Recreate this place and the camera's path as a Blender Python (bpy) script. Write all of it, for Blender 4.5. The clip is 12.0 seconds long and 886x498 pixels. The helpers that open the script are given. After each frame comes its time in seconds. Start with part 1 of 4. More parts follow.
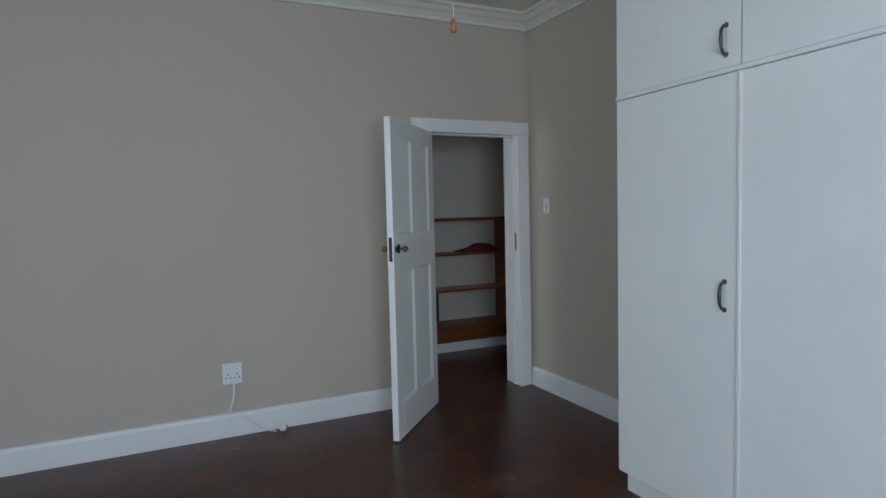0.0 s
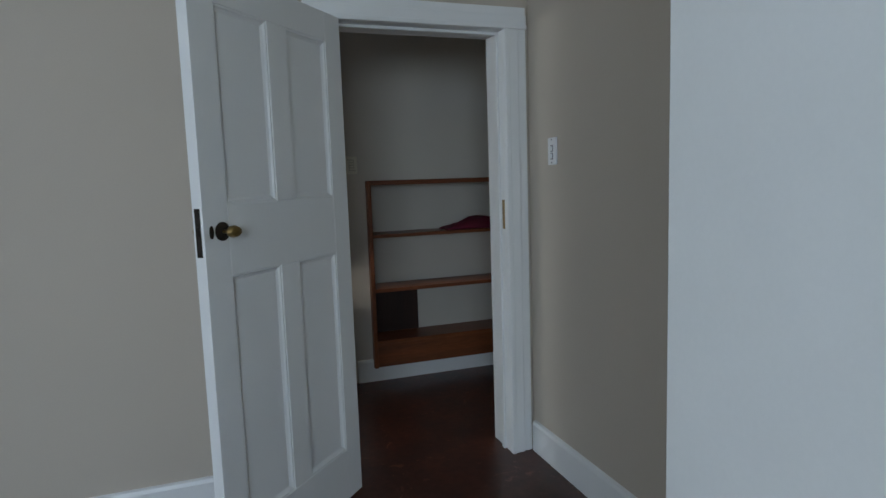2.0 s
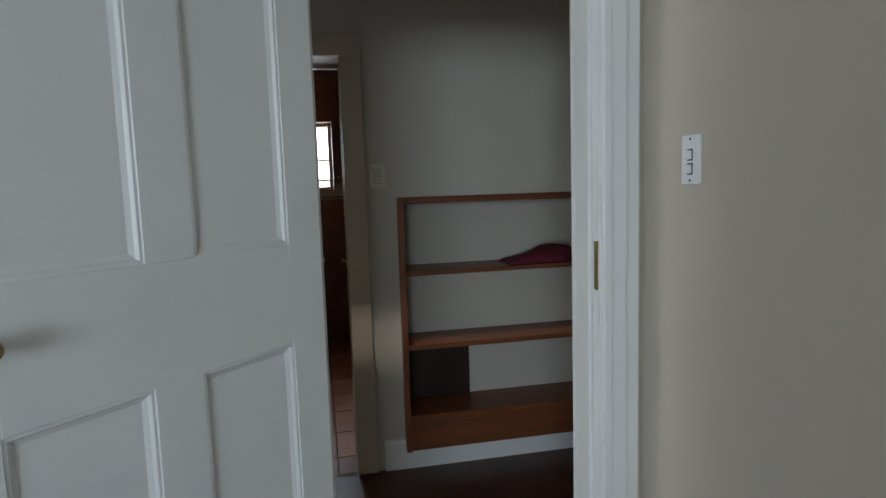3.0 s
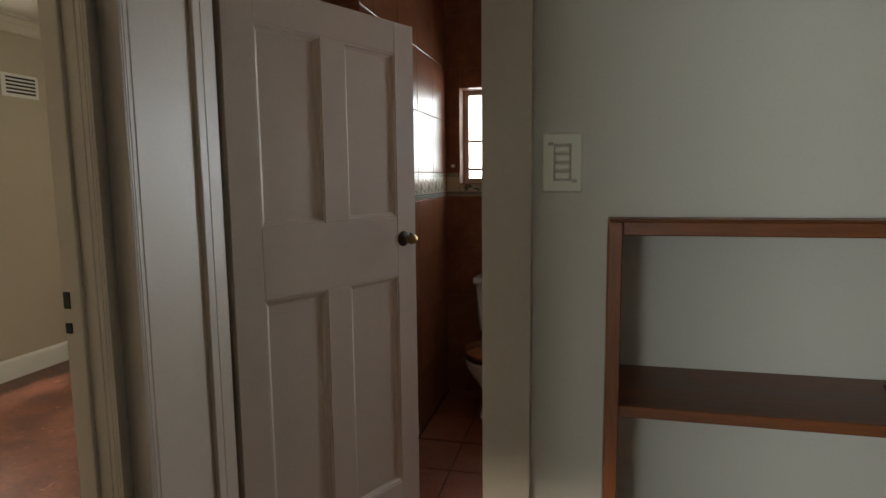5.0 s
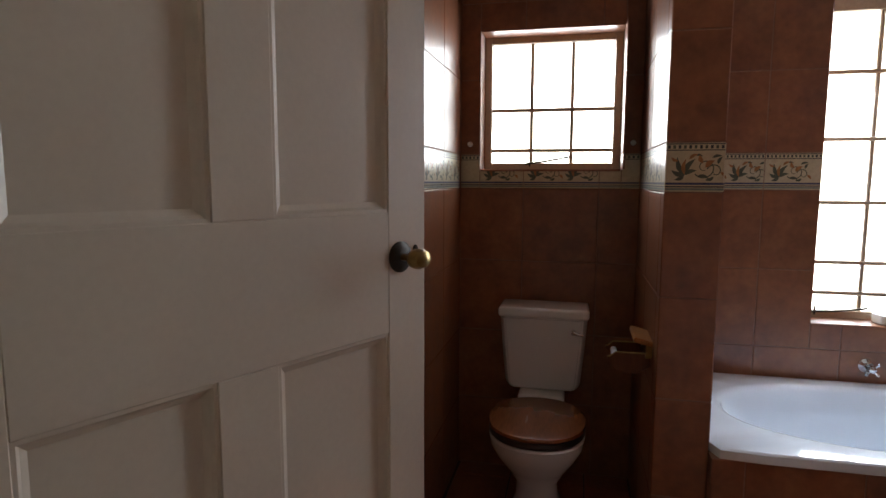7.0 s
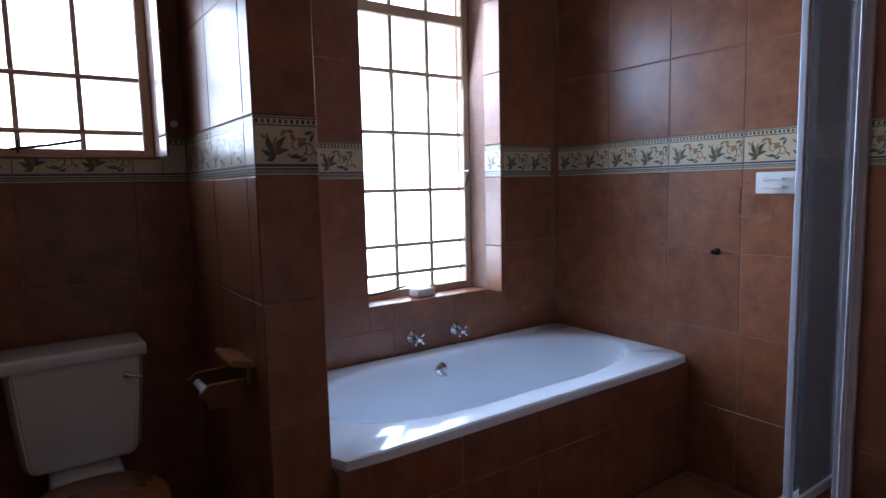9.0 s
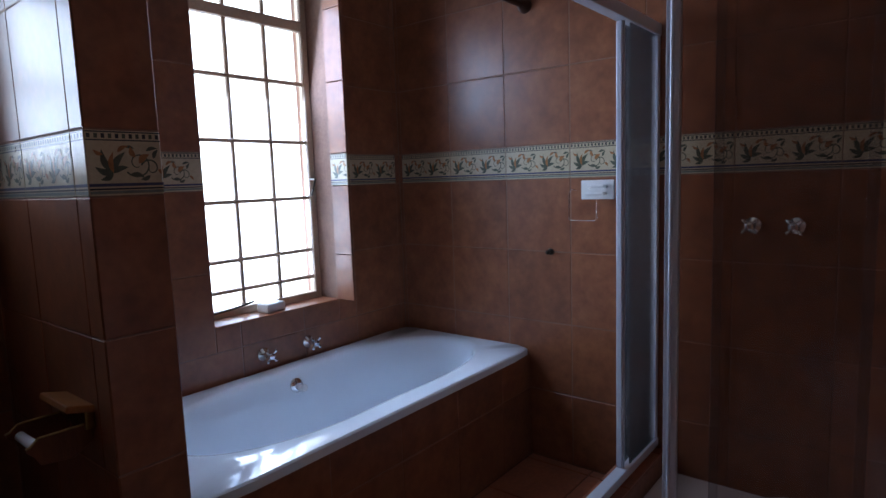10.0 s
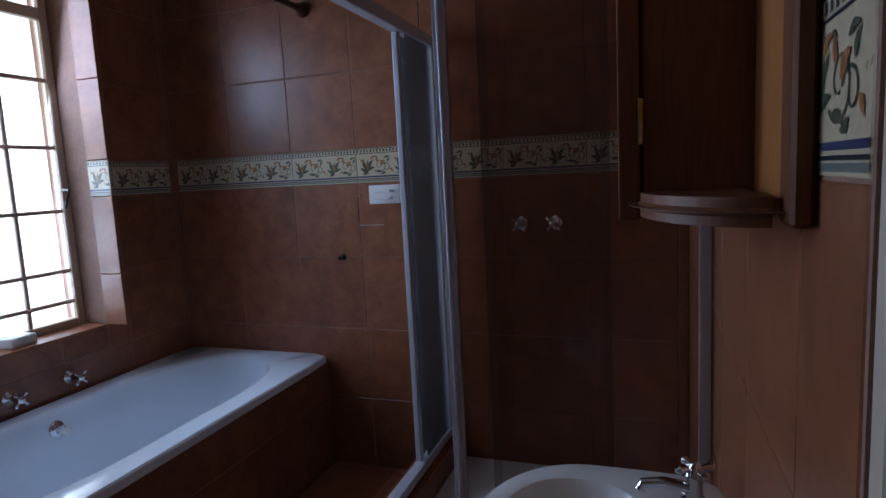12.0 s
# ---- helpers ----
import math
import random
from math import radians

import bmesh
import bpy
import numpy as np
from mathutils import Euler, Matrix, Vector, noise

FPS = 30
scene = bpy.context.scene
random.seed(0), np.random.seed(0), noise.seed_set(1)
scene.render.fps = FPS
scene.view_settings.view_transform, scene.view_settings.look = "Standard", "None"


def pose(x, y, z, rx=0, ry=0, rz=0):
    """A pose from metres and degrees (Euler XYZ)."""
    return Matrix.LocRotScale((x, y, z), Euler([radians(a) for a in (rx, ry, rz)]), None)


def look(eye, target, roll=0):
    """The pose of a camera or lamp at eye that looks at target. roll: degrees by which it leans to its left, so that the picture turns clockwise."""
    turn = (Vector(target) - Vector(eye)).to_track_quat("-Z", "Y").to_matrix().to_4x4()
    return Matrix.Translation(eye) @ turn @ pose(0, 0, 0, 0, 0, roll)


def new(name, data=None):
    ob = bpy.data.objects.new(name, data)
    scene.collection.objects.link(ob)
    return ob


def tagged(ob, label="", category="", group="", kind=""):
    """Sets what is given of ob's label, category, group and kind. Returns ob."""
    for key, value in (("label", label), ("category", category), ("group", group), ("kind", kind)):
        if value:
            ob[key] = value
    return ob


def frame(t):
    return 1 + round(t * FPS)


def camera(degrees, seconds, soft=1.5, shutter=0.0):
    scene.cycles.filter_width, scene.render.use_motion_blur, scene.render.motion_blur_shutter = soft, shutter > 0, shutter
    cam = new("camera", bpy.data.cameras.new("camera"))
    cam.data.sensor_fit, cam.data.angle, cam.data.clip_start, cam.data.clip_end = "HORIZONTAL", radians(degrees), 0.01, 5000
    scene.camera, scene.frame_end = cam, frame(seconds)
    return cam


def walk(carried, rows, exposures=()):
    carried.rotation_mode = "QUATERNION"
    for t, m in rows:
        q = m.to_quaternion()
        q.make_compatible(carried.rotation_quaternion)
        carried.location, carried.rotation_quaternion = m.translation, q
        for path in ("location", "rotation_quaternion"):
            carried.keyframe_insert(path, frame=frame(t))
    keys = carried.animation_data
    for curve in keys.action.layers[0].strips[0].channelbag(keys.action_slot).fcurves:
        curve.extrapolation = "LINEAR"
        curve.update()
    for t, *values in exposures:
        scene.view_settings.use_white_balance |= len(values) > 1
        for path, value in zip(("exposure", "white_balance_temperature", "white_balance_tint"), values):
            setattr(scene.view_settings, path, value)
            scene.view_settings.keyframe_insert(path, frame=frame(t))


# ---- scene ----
cam = camera(73.6, 12.0)
PATH = [
    (0, (-2.725, -4.081, 1.455), (-1.873, -2.276, 1.326), -1.4),
    (0.5, (-2.403, -3.803, 1.391), (-1.539, -2.003, 1.277), -1.7),
    (1, (-2.012, -3.443, 1.383), (-1.177, -1.632, 1.229), -1.8),
    (1.5, (-1.652, -3.002, 1.366), (-0.881, -1.167, 1.173), -1.7),
    (2, (-1.341, -2.579, 1.352), (-0.695, -0.7, 1.129), -1.9),
    (2.5, (-1.11, -2.035, 1.387), (-0.583, -0.117, 1.183), -2.0),
    (4.3, (-0.544, -0.43, 1.48), (-0.638, 1.552, 1.233), -0.2),
    (4.5, (-0.538, -0.263, 1.466), (-0.745, 1.712, 1.225), 0.1),
    (5, (-0.567, 0.16, 1.458), (-1.03, 2.09, 1.219), -0.6),
    (5.5, (-0.638, 0.465, 1.449), (-1.241, 2.356, 1.211), 0.2),
    (6, (-0.743, 0.77, 1.422), (-1.355, 2.66, 1.189), 0.1),
    (6.5, (-0.828, 1.023, 1.394), (-1.413, 2.92, 1.158), 0.2),
    (6.7, (-0.868, 1.14, 1.38), (-1.425, 3.04, 1.15), 0.3),
    (8.3, (-1.125, 1.644, 1.294), (-0.461, 3.518, 1.08), -0.7),
    (8.5, (-1.134, 1.666, 1.254), (-0.333, 3.49, 1.068), -0.7),
    (9, (-1.152, 1.752, 1.3), (-0.009, 3.379, 1.086), -1.3),
    (9.5, (-1.195, 1.793, 1.342), (0.202, 3.205, 1.112), -1.9),
    (10, (-1.22, 1.803, 1.347), (0.33, 3.045, 1.114), -2.0),
    (10.5, (-1.236, 1.804, 1.35), (0.437, 2.874, 1.119), -2.2),
    (11, (-1.227, 1.787, 1.358), (0.541, 2.692, 1.12), -2.4),
    (11.5, (-1.211, 1.773, 1.36), (0.625, 2.527, 1.113), -2.8),
    (12, (-1.2, 1.77, 1.354), (0.672, 2.431, 1.105), -2.9),
]
walk(cam, [(t, look(eye, target, roll)) for t, eye, target, roll in PATH],
     [(0, 0.0, 6350, 10), (1.5, -0.12, 6250, 10), (2.5, 0.25, 6400, 10), (4.3, 1.0, 7300, 7), (5.5, 1.35, 7600, 8), (6.5, 1.5, 7600, 11), (6.7, 1.5, 7600, 11), (8.3, 1.2, 5800, 12), (10, 0.58, 5700, 13), (11.5, 0.1, 5700, 13), (12, 0.08, 5700, 13)])

# ---- world, daylight and large lights ----
world = bpy.data.worlds.new("sky")
scene.world = world
world.use_nodes = True
wn = world.node_tree.nodes
sky = wn.new("ShaderNodeTexSky")
sky.sky_type = "NISHITA"
sky.sun_disc = False
sky.sun_elevation, sky.sun_rotation = radians(52), radians(200)
wn["Background"].inputs[1].default_value = 0.12
world.node_tree.links.new(sky.outputs[0], wn["Background"].inputs[0])
sun = new("sun", bpy.data.lights.new("sun", "SUN"))
sun.data.energy, sun.data.angle, sun.data.color = 2.0, radians(3), (1.0, 0.95, 0.88)
sun.matrix_world = look((0, 0, 9), (2.6, 4.6, 0))


def window_lamp(name, place, target, w, h, power, color=(0.86, 0.94, 1.0)):
    lamp = new(name, bpy.data.lights.new(name, "AREA"))
    lamp.data.shape, lamp.data.size, lamp.data.size_y = "RECTANGLE", w, h
    lamp.data.energy, lamp.data.color = power, color
    lamp.matrix_world = look(place, target)
    return lamp


SKYLIGHT, LAWNLIGHT = (0.70, 0.87, 1.15), (1.0, 1.0, 0.45)
window_lamp("bedroom_west_window_light", (-5.36, -3.2, 1.6), (-1, -3.0, 1.0), 1.7, 1.3, 28, SKYLIGHT)
window_lamp("bedroom_south_window_light", (-2.9, -6.06, 1.6), (-2.3, 0, 0.3), 1.9, 1.3, 72, SKYLIGHT)
window_lamp("bedroom_south_lawn_light", (-2.9, -6.05, 1.5), (-3.0, -2.0, 3.6), 1.9, 1.2, 12, LAWNLIGHT)
window_lamp("toilet_window_light", (-1.06, 4.22, 1.73), (-1.06, 2.0, 1.3), 0.58, 0.56, 3, SKYLIGHT)
window_lamp("bath_window_light", (0.38, 4.24, 1.5), (0.38, 2.0, 0.9), 0.6, 1.4, 17, SKYLIGHT)
window_lamp("side_room_window_light", (-4.82, 2.3, 1.5), (-2.5, 2.5, 0.8), 1.6, 1.3, 20, (1.0, 0.98, 0.95))



# ---- materials ----
def mat(name, color, rough=0.5, metal=0.0, var=0.12, scale=6.0, fine=70.0, bump=0.15, dist=0.002, second=None, spots=0.0,
        random_amount=0.0, stretch=(1, 1, 1), coat=0.0, specular=0.5):
    """Principled material with coarse and fine variation, roughness wear and fine relief."""
    m = bpy.data.materials.new(name)
    m.use_nodes = True
    n, l = m.node_tree.nodes, m.node_tree.links
    b = n["Principled BSDF"]
    b.inputs["Metallic"].default_value = metal
    b.inputs["Coat Weight"].default_value = coat
    b.inputs["Specular IOR Level"].default_value = specular
    co = n.new("ShaderNodeTexCoord")
    mp = n.new("ShaderNodeMapping")
    mp.inputs["Scale"].default_value = stretch
    geo = n.new("ShaderNodeNewGeometry")
    l.new(geo.outputs["Position"], mp.inputs["Vector"])
    big = n.new("ShaderNodeTexNoise")
    big.inputs["Scale"].default_value, big.inputs["Detail"].default_value = scale, 2.5
    small = n.new("ShaderNodeTexNoise")
    small.inputs["Scale"].default_value, small.inputs["Detail"].default_value = fine, 3
    for q in (big, small):
        l.new(mp.outputs[0], q.inputs["Vector"])
    second = second or tuple(c * (1 - 2.2 * var) for c in color)
    ramp = n.new("ShaderNodeValToRGB")
    ramp.color_ramp.elements[0].position, ramp.color_ramp.elements[1].position = 0.22, 0.80
    ramp.color_ramp.elements[0].color, ramp.color_ramp.elements[1].color = (*second, 1), (*color, 1)
    l.new(big.outputs[0], ramp.inputs[0])
    mix = n.new("ShaderNodeMixRGB")
    mix.blend_type = "OVERLAY"
    mix.inputs[0].default_value = min(1.0, var * 2)
    l.new(ramp.outputs[0], mix.inputs[1])
    l.new(small.outputs[0], mix.inputs[2])
    out = mix.outputs[0]
    if spots:
        sc = n.new("ShaderNodeTexNoise")
        sc.inputs["Scale"].default_value, sc.inputs["Detail"].default_value, sc.inputs["Distortion"].default_value = 13, 9, 1.5
        l.new(mp.outputs[0], sc.inputs["Vector"])
        sr = n.new("ShaderNodeMapRange")
        sr.inputs[1].default_value, sr.inputs[2].default_value, sr.inputs[4].default_value = 0.64, 0.72, spots
        l.new(sc.outputs[0], sr.inputs[0])
        sm = n.new("ShaderNodeMixRGB")
        sm.inputs[2].default_value = (min(1, color[0] * 2.6 + 0.03), color[1] * 2.8 + 0.03, color[2] * 3 + 0.03, 1)
        l.new(sr.outputs[0], sm.inputs[0])
        l.new(out, sm.inputs[1])
        out = sm.outputs[0]
    if random_amount:
        info = n.new("ShaderNodeObjectInfo")
        mr = n.new("ShaderNodeMapRange")
        mr.inputs[3].default_value, mr.inputs[4].default_value = 1 - random_amount, 1 + random_amount
        l.new(info.outputs["Random"], mr.inputs[0])
        hsv = n.new("ShaderNodeHueSaturation")
        l.new(mr.outputs[0], hsv.inputs["Value"])
        l.new(out, hsv.inputs["Color"])
        out = hsv.outputs[0]
    l.new(out, b.inputs["Base Color"])
    rr = n.new("ShaderNodeMapRange")
    rr.inputs[3].default_value, rr.inputs[4].default_value = max(0.02, rough * 0.8), min(1, rough * 1.2)
    l.new(big.outputs[0], rr.inputs[0])
    l.new(rr.outputs[0], b.inputs["Roughness"])
    if bump:
        bp = n.new("ShaderNodeBump")
        bp.inputs["Strength"].default_value, bp.inputs["Distance"].default_value = bump, dist
        l.new(small.outputs[0], bp.inputs["Height"])
        l.new(bp.outputs[0], b.inputs["Normal"])
    return m


def glass_mat(name, tint=(0.95, 0.97, 0.97), haze=0.0, ior=1.45):
    """Thin pane: clear with a Fresnel-weighted gloss, and an optional even grey diffuse haze."""
    m = bpy.data.materials.new(name)
    m.use_nodes = True
    n, l = m.node_tree.nodes, m.node_tree.links
    tr, gl, mx, fr = n.new("ShaderNodeBsdfTransparent"), n.new("ShaderNodeBsdfGlossy"), n.new("ShaderNodeMixShader"), n.new("ShaderNodeFresnel")
    tr.inputs[0].default_value = (*tint, 1)
    gl.inputs["Roughness"].default_value = 0.03
    fr.inputs[0].default_value = ior
    l.new(fr.outputs[0], mx.inputs[0])
    l.new(tr.outputs[0], mx.inputs[1])
    l.new(gl.outputs[0], mx.inputs[2])
    last = mx
    if haze:
        df, m2 = n.new("ShaderNodeBsdfDiffuse"), n.new("ShaderNodeMixShader")
        df.inputs[0].default_value = (0.6, 0.6, 0.62, 1)
        m2.inputs[0].default_value = haze
        l.new(mx.outputs[0], m2.inputs[1])
        l.new(df.outputs[0], m2.inputs[2])
        last = m2
    l.new(last.outputs[0], n["Material Output"].inputs[0])
    return m


PAINT = mat("greige_wall_paint", (0.51, 0.455, 0.375), 0.75, var=0.02, scale=1.3, fine=160, bump=0.12, second=(0.48, 0.425, 0.35))
CREAM = mat("pale_wall_paint", (0.60, 0.57, 0.50), 0.7, var=0.03, scale=1.6, fine=150, bump=0.12, second=(0.55, 0.52, 0.45))
WHITE = mat("white_gloss_paint", (0.78, 0.79, 0.77), 0.38, var=0.02, scale=3, fine=90, bump=0.10, second=(0.74, 0.75, 0.73))
BEIGE = mat("beige_gloss_paint", (0.56, 0.485, 0.40), 0.42, var=0.03, scale=3, fine=90, bump=0.10, second=(0.51, 0.44, 0.36))
CUPBOARD = mat("white_cupboard_paint", (0.74, 0.76, 0.74), 0.45, var=0.03, scale=5, fine=120, bump=0.12, second=(0.70, 0.72, 0.70))
CEIL = mat("white_ceiling_paint", (0.68, 0.66, 0.58), 0.8, var=0.03)
FLOOR = mat("polished_red_brown_floor", (0.115, 0.036, 0.020), 0.33, var=0.30, scale=4.5, fine=26, bump=0.12, second=(0.028, 0.012, 0.009), specular=0.4, spots=0.45)
WORN = mat("worn_red_floor", (0.20, 0.075, 0.05), 0.38, var=0.25, scale=5, fine=30, bump=0.1, second=(0.05, 0.018, 0.012), spots=0.7)
SHELF = mat("varnished_brown_wood", (0.26, 0.075, 0.022), 0.4, var=0.22, scale=4, fine=60, bump=0.12, second=(0.13, 0.045, 0.018), stretch=(0.25, 3, 3))
SHELF_V = mat("varnished_upright_wood", (0.34, 0.10, 0.028), 0.4, var=0.22, scale=4, fine=60, bump=0.12, second=(0.14, 0.048, 0.02), stretch=(3, 3, 0.25))
DARKWOOD = mat("dark_stained_wood", (0.045, 0.018, 0.010), 0.45, var=0.2, scale=5, second=(0.022, 0.01, 0.006), stretch=(3, 3, 0.3))
CABWOOD = mat("cabinet_wood", (0.17, 0.054, 0.018), 0.45, specular=0.3, var=0.2, scale=5, fine=60, second=(0.10, 0.032, 0.012), stretch=(3, 3, 0.3))
PINE = mat("pale_orange_wood", (0.45, 0.18, 0.05), 0.35, var=0.15, scale=5, fine=60, stretch=(3, 3, 0.3))
SEATWOOD = mat("toilet_seat_wood", (0.33, 0.11, 0.035), 0.25, var=0.18, scale=6, fine=50, stretch=(3, 0.4, 3), second=(0.20, 0.06, 0.02), coat=0.4)
TILE = mat("terracotta_tile", (0.30, 0.115, 0.050), 0.33, var=0.14, scale=11, fine=38, bump=0.05, second=(0.17, 0.058, 0.029), random_amount=0.10)
FTILE = mat("terracotta_floor_tile", (0.33, 0.115, 0.055), 0.35, var=0.16, scale=8, fine=50, bump=0.1, second=(0.22, 0.07, 0.035), random_amount=0.08)
GROUT = mat("brown_grout", (0.30, 0.17, 0.12), 0.85, var=0.15, scale=9, bump=0.3)
FGROUT = mat("dark_floor_grout", (0.10, 0.06, 0.045), 0.85, var=0.15, scale=9, bump=0.3)
# darker copy of the ivory, with shade around the switch levers in its colour
SURR = mat("shaded_ivory_plastic", (0.45, 0.43, 0.35), 0.4, var=0.03)
BORDER = mat("cream_border_tile", (0.56, 0.49, 0.34), 0.3, var=0.10, scale=18, fine=80, second=(0.50, 0.42, 0.28), random_amount=0.04)
INK = mat("dark_tile_line", (0.02, 0.025, 0.035), 0.3, var=0.1)
LEAF = mat("green_tile_leaf", (0.095, 0.115, 0.075), 0.3, var=0.2, scale=60)
BUD = mat("orange_tile_petal", (0.44, 0.19, 0.06), 0.3, var=0.2, scale=60)
BLUE = mat("blue_tile_band", (0.05, 0.06, 0.14), 0.3, var=0.12, scale=30)
GREY = mat("grey_green_tile_band", (0.20, 0.23, 0.20), 0.3, var=0.12, scale=30)
CERAMIC = mat("white_ceramic", (0.80, 0.81, 0.80), 0.1, var=0.02, bump=0.02, coat=0.3)
ACRYL = mat("white_bath_acrylic", (0.78, 0.85, 0.92), 0.14, var=0.02, bump=0.02, coat=0.3)
CHROME = mat("chrome", (0.75, 0.76, 0.78), 0.12, 1.0, var=0.04, bump=0.02)
ALU = mat("blue_white_aluminium", (0.62, 0.66, 0.74), 0.35, 0.25, var=0.04, bump=0.05)
BRASS = mat("aged_brass", (0.42, 0.29, 0.11), 0.3, 1.0, var=0.2, scale=30, second=(0.22, 0.15, 0.06))
BRONZE = mat("dark_bronze", (0.055, 0.045, 0.035), 0.4, 0.8, var=0.2, scale=30)
IRON = mat("pewter_handle", (0.10, 0.11, 0.12), 0.4, 0.8, var=0.2, scale=40)
PLASTIC = mat("white_plastic", (0.78, 0.79, 0.78), 0.35, var=0.02, bump=0.03)
IVORY = mat("ivory_plastic", (0.72, 0.70, 0.58), 0.35, var=0.02, bump=0.03)
# near-black put in for the shade inside holes, slots and vent gaps
BLACK = mat("dark_slot", (0.015, 0.015, 0.016), 0.6, var=0.05)
CLOTH = mat("crimson_cloth", (0.17, 0.012, 0.035), 0.9, var=0.2, scale=12, fine=220, bump=0.4)
WINFRAME = mat("window_frame_cream_paint", (0.55, 0.42, 0.30), 0.45, var=0.08, scale=12)
ROD = mat("dark_rod_wood", (0.06, 0.022, 0.012), 0.4, var=0.2, scale=8, stretch=(0.3, 3, 3))
PINEKNOB = mat("orange_wooden_pull", (0.40, 0.15, 0.06), 0.4, var=0.15, scale=60)
CORD = mat("off_white_cord", (0.55, 0.50, 0.42), 0.8, var=0.1)
SOAPM = mat("white_soap_block", (0.72, 0.72, 0.68), 0.5, var=0.04)
PLASTER = mat("outside_plaster", (0.62, 0.58, 0.5), 0.85, var=0.1)
GRASS = mat("garden_ground", (0.10, 0.14, 0.045), 0.95, var=0.3, scale=2, fine=40, second=(0.06, 0.085, 0.03))
GLOW = bpy.data.materials.new("bright_haze")
GLOW.use_nodes = True
GLOW.node_tree.nodes["Principled BSDF"].inputs["Base Color"].default_value = (0.8, 0.8, 0.8, 1)
GLOW.node_tree.nodes["Principled BSDF"].inputs["Emission Color"].default_value = (0.93, 0.97, 1.0, 1)
GLOW.node_tree.nodes["Principled BSDF"].inputs["Emission Strength"].default_value = 3.0
PANE = glass_mat("window_glass")
SHOWER = glass_mat("shower_glass", (0.87, 0.84, 0.82), 0.011, 1.25)
# diffuse grey haze imitates the reflection on the front shower panes
HAZED = glass_mat("reflection_hazed_glass", (0.86, 0.84, 0.83), 0.05, 1.25)
SEAL = glass_mat("clear_pane_seal", (0.82, 0.80, 0.79), 0.05, 1.06)


# ---- mesh helpers ----
def mesh_from(bm, name, material, smooth=False, angle=None):
    me = bpy.data.meshes.new(name)
    bm.normal_update()
    bm.to_mesh(me)
    bm.free()
    for mm in (material if isinstance(material, (list, tuple)) else [material]):
        me.materials.append(mm)
    if smooth:
        for p in me.polygons:
            p.use_smooth = True
        me.set_sharp_from_angle(angle=radians(40))
    return me


def part(name, bm, material, parent=None, label="", smooth=False, m=None):
    ob = new(name, mesh_from(bm, name, material, smooth))
    if parent:
        ob.parent = parent
    if m is not None:
        ob.matrix_local = m
    if label:
        ob["label"] = label
    return ob


def thing(name, label, category, place=(0, 0, 0), rz=0.0, group="", kind=""):
    ob = new(name)
    ob.empty_display_size = 0.1
    ob.matrix_world = pose(*place, 0, 0, rz)
    return tagged(ob, label, category, group, kind)


def add_box(bm, x0, x1, y0, y1, z0, z1, bevel=0.0, segments=2, mi=0):
    r = bmesh.ops.create_cube(bm, size=1)
    vs = r["verts"]
    for v in vs:
        v.co = Vector((x0 + (v.co.x + 0.5) * (x1 - x0), y0 + (v.co.y + 0.5) * (y1 - y0), z0 + (v.co.z + 0.5) * (z1 - z0)))
    faces = {f for v in vs for f in v.link_faces}
    for f in faces:
        f.material_index = mi
    if bevel:
        es = {e for v in vs for e in v.link_edges}
        bmesh.ops.bevel(bm, geom=list(es), offset=bevel, segments=segments, profile=0.6, affect="EDGES")
    return bm


def box(x0, x1, y0, y1, z0, z1, bevel=0.0, segments=2):
    return add_box(bmesh.new(), min(x0, x1), max(x0, x1), min(y0, y1), max(y0, y1), z0, z1, bevel, segments)


def lathe(profile, n=24, axis="z", bm=None, cx=0.0, cy=0.0, cz=0.0, sx=1.0, sy=1.0):
    """Turned solid from (radius, height) rows."""
    bm = bm or bmesh.new()
    rings = []
    for r, h in profile:
        ring = []
        for i in range(n):
            a = 2 * math.pi * i / n
            u, v = r * math.cos(a) * sx, r * math.sin(a) * sy
            p = (u, v, h) if axis == "z" else ((h, u, v) if axis == "x" else (v, h, u))
            ring.append(bm.verts.new((p[0] + cx, p[1] + cy, p[2] + cz)))
        rings.append(ring)
    for a, b in zip(rings, rings[1:]):
        for i in range(n):
            bm.faces.new((a[i], a[(i + 1) % n], b[(i + 1) % n], b[i]))
    bm.faces.new(list(reversed(rings[0])))
    bm.faces.new(rings[-1])
    bmesh.ops.recalc_face_normals(bm, faces=bm.faces)
    return bm


def tube(points, r, n=10, bm=None):
    """Round bar along a smooth run of points."""
    bm = bm or bmesh.new()
    pts = [Vector(p) for p in points]
    rings = []
    up = Vector((0.13, 0.27, 0.95)).normalized()
    for i, p in enumerate(pts):
        d = (pts[min(i + 1, len(pts) - 1)] - pts[max(i - 1, 0)]).normalized()
        a = d.cross(up)
        if a.length < 1e-3:
            a = d.cross(Vector((1, 0, 0)))
        a.normalize()
        b = d.cross(a)
        rr = r[i] if isinstance(r, (list, tuple)) else r
        rings.append([bm.verts.new(p + a * rr * math.cos(2 * math.pi * k / n) + b * rr * math.sin(2 * math.pi * k / n)) for k in range(n)])
    for a, b in zip(rings, rings[1:]):
        for k in range(n):
            bm.faces.new((a[k], a[(k + 1) % n], b[(k + 1) % n], b[k]))
    bm.faces.new(list(reversed(rings[0])))
    bm.faces.new(rings[-1])
    bmesh.ops.recalc_face_normals(bm, faces=bm.faces)
    return bm


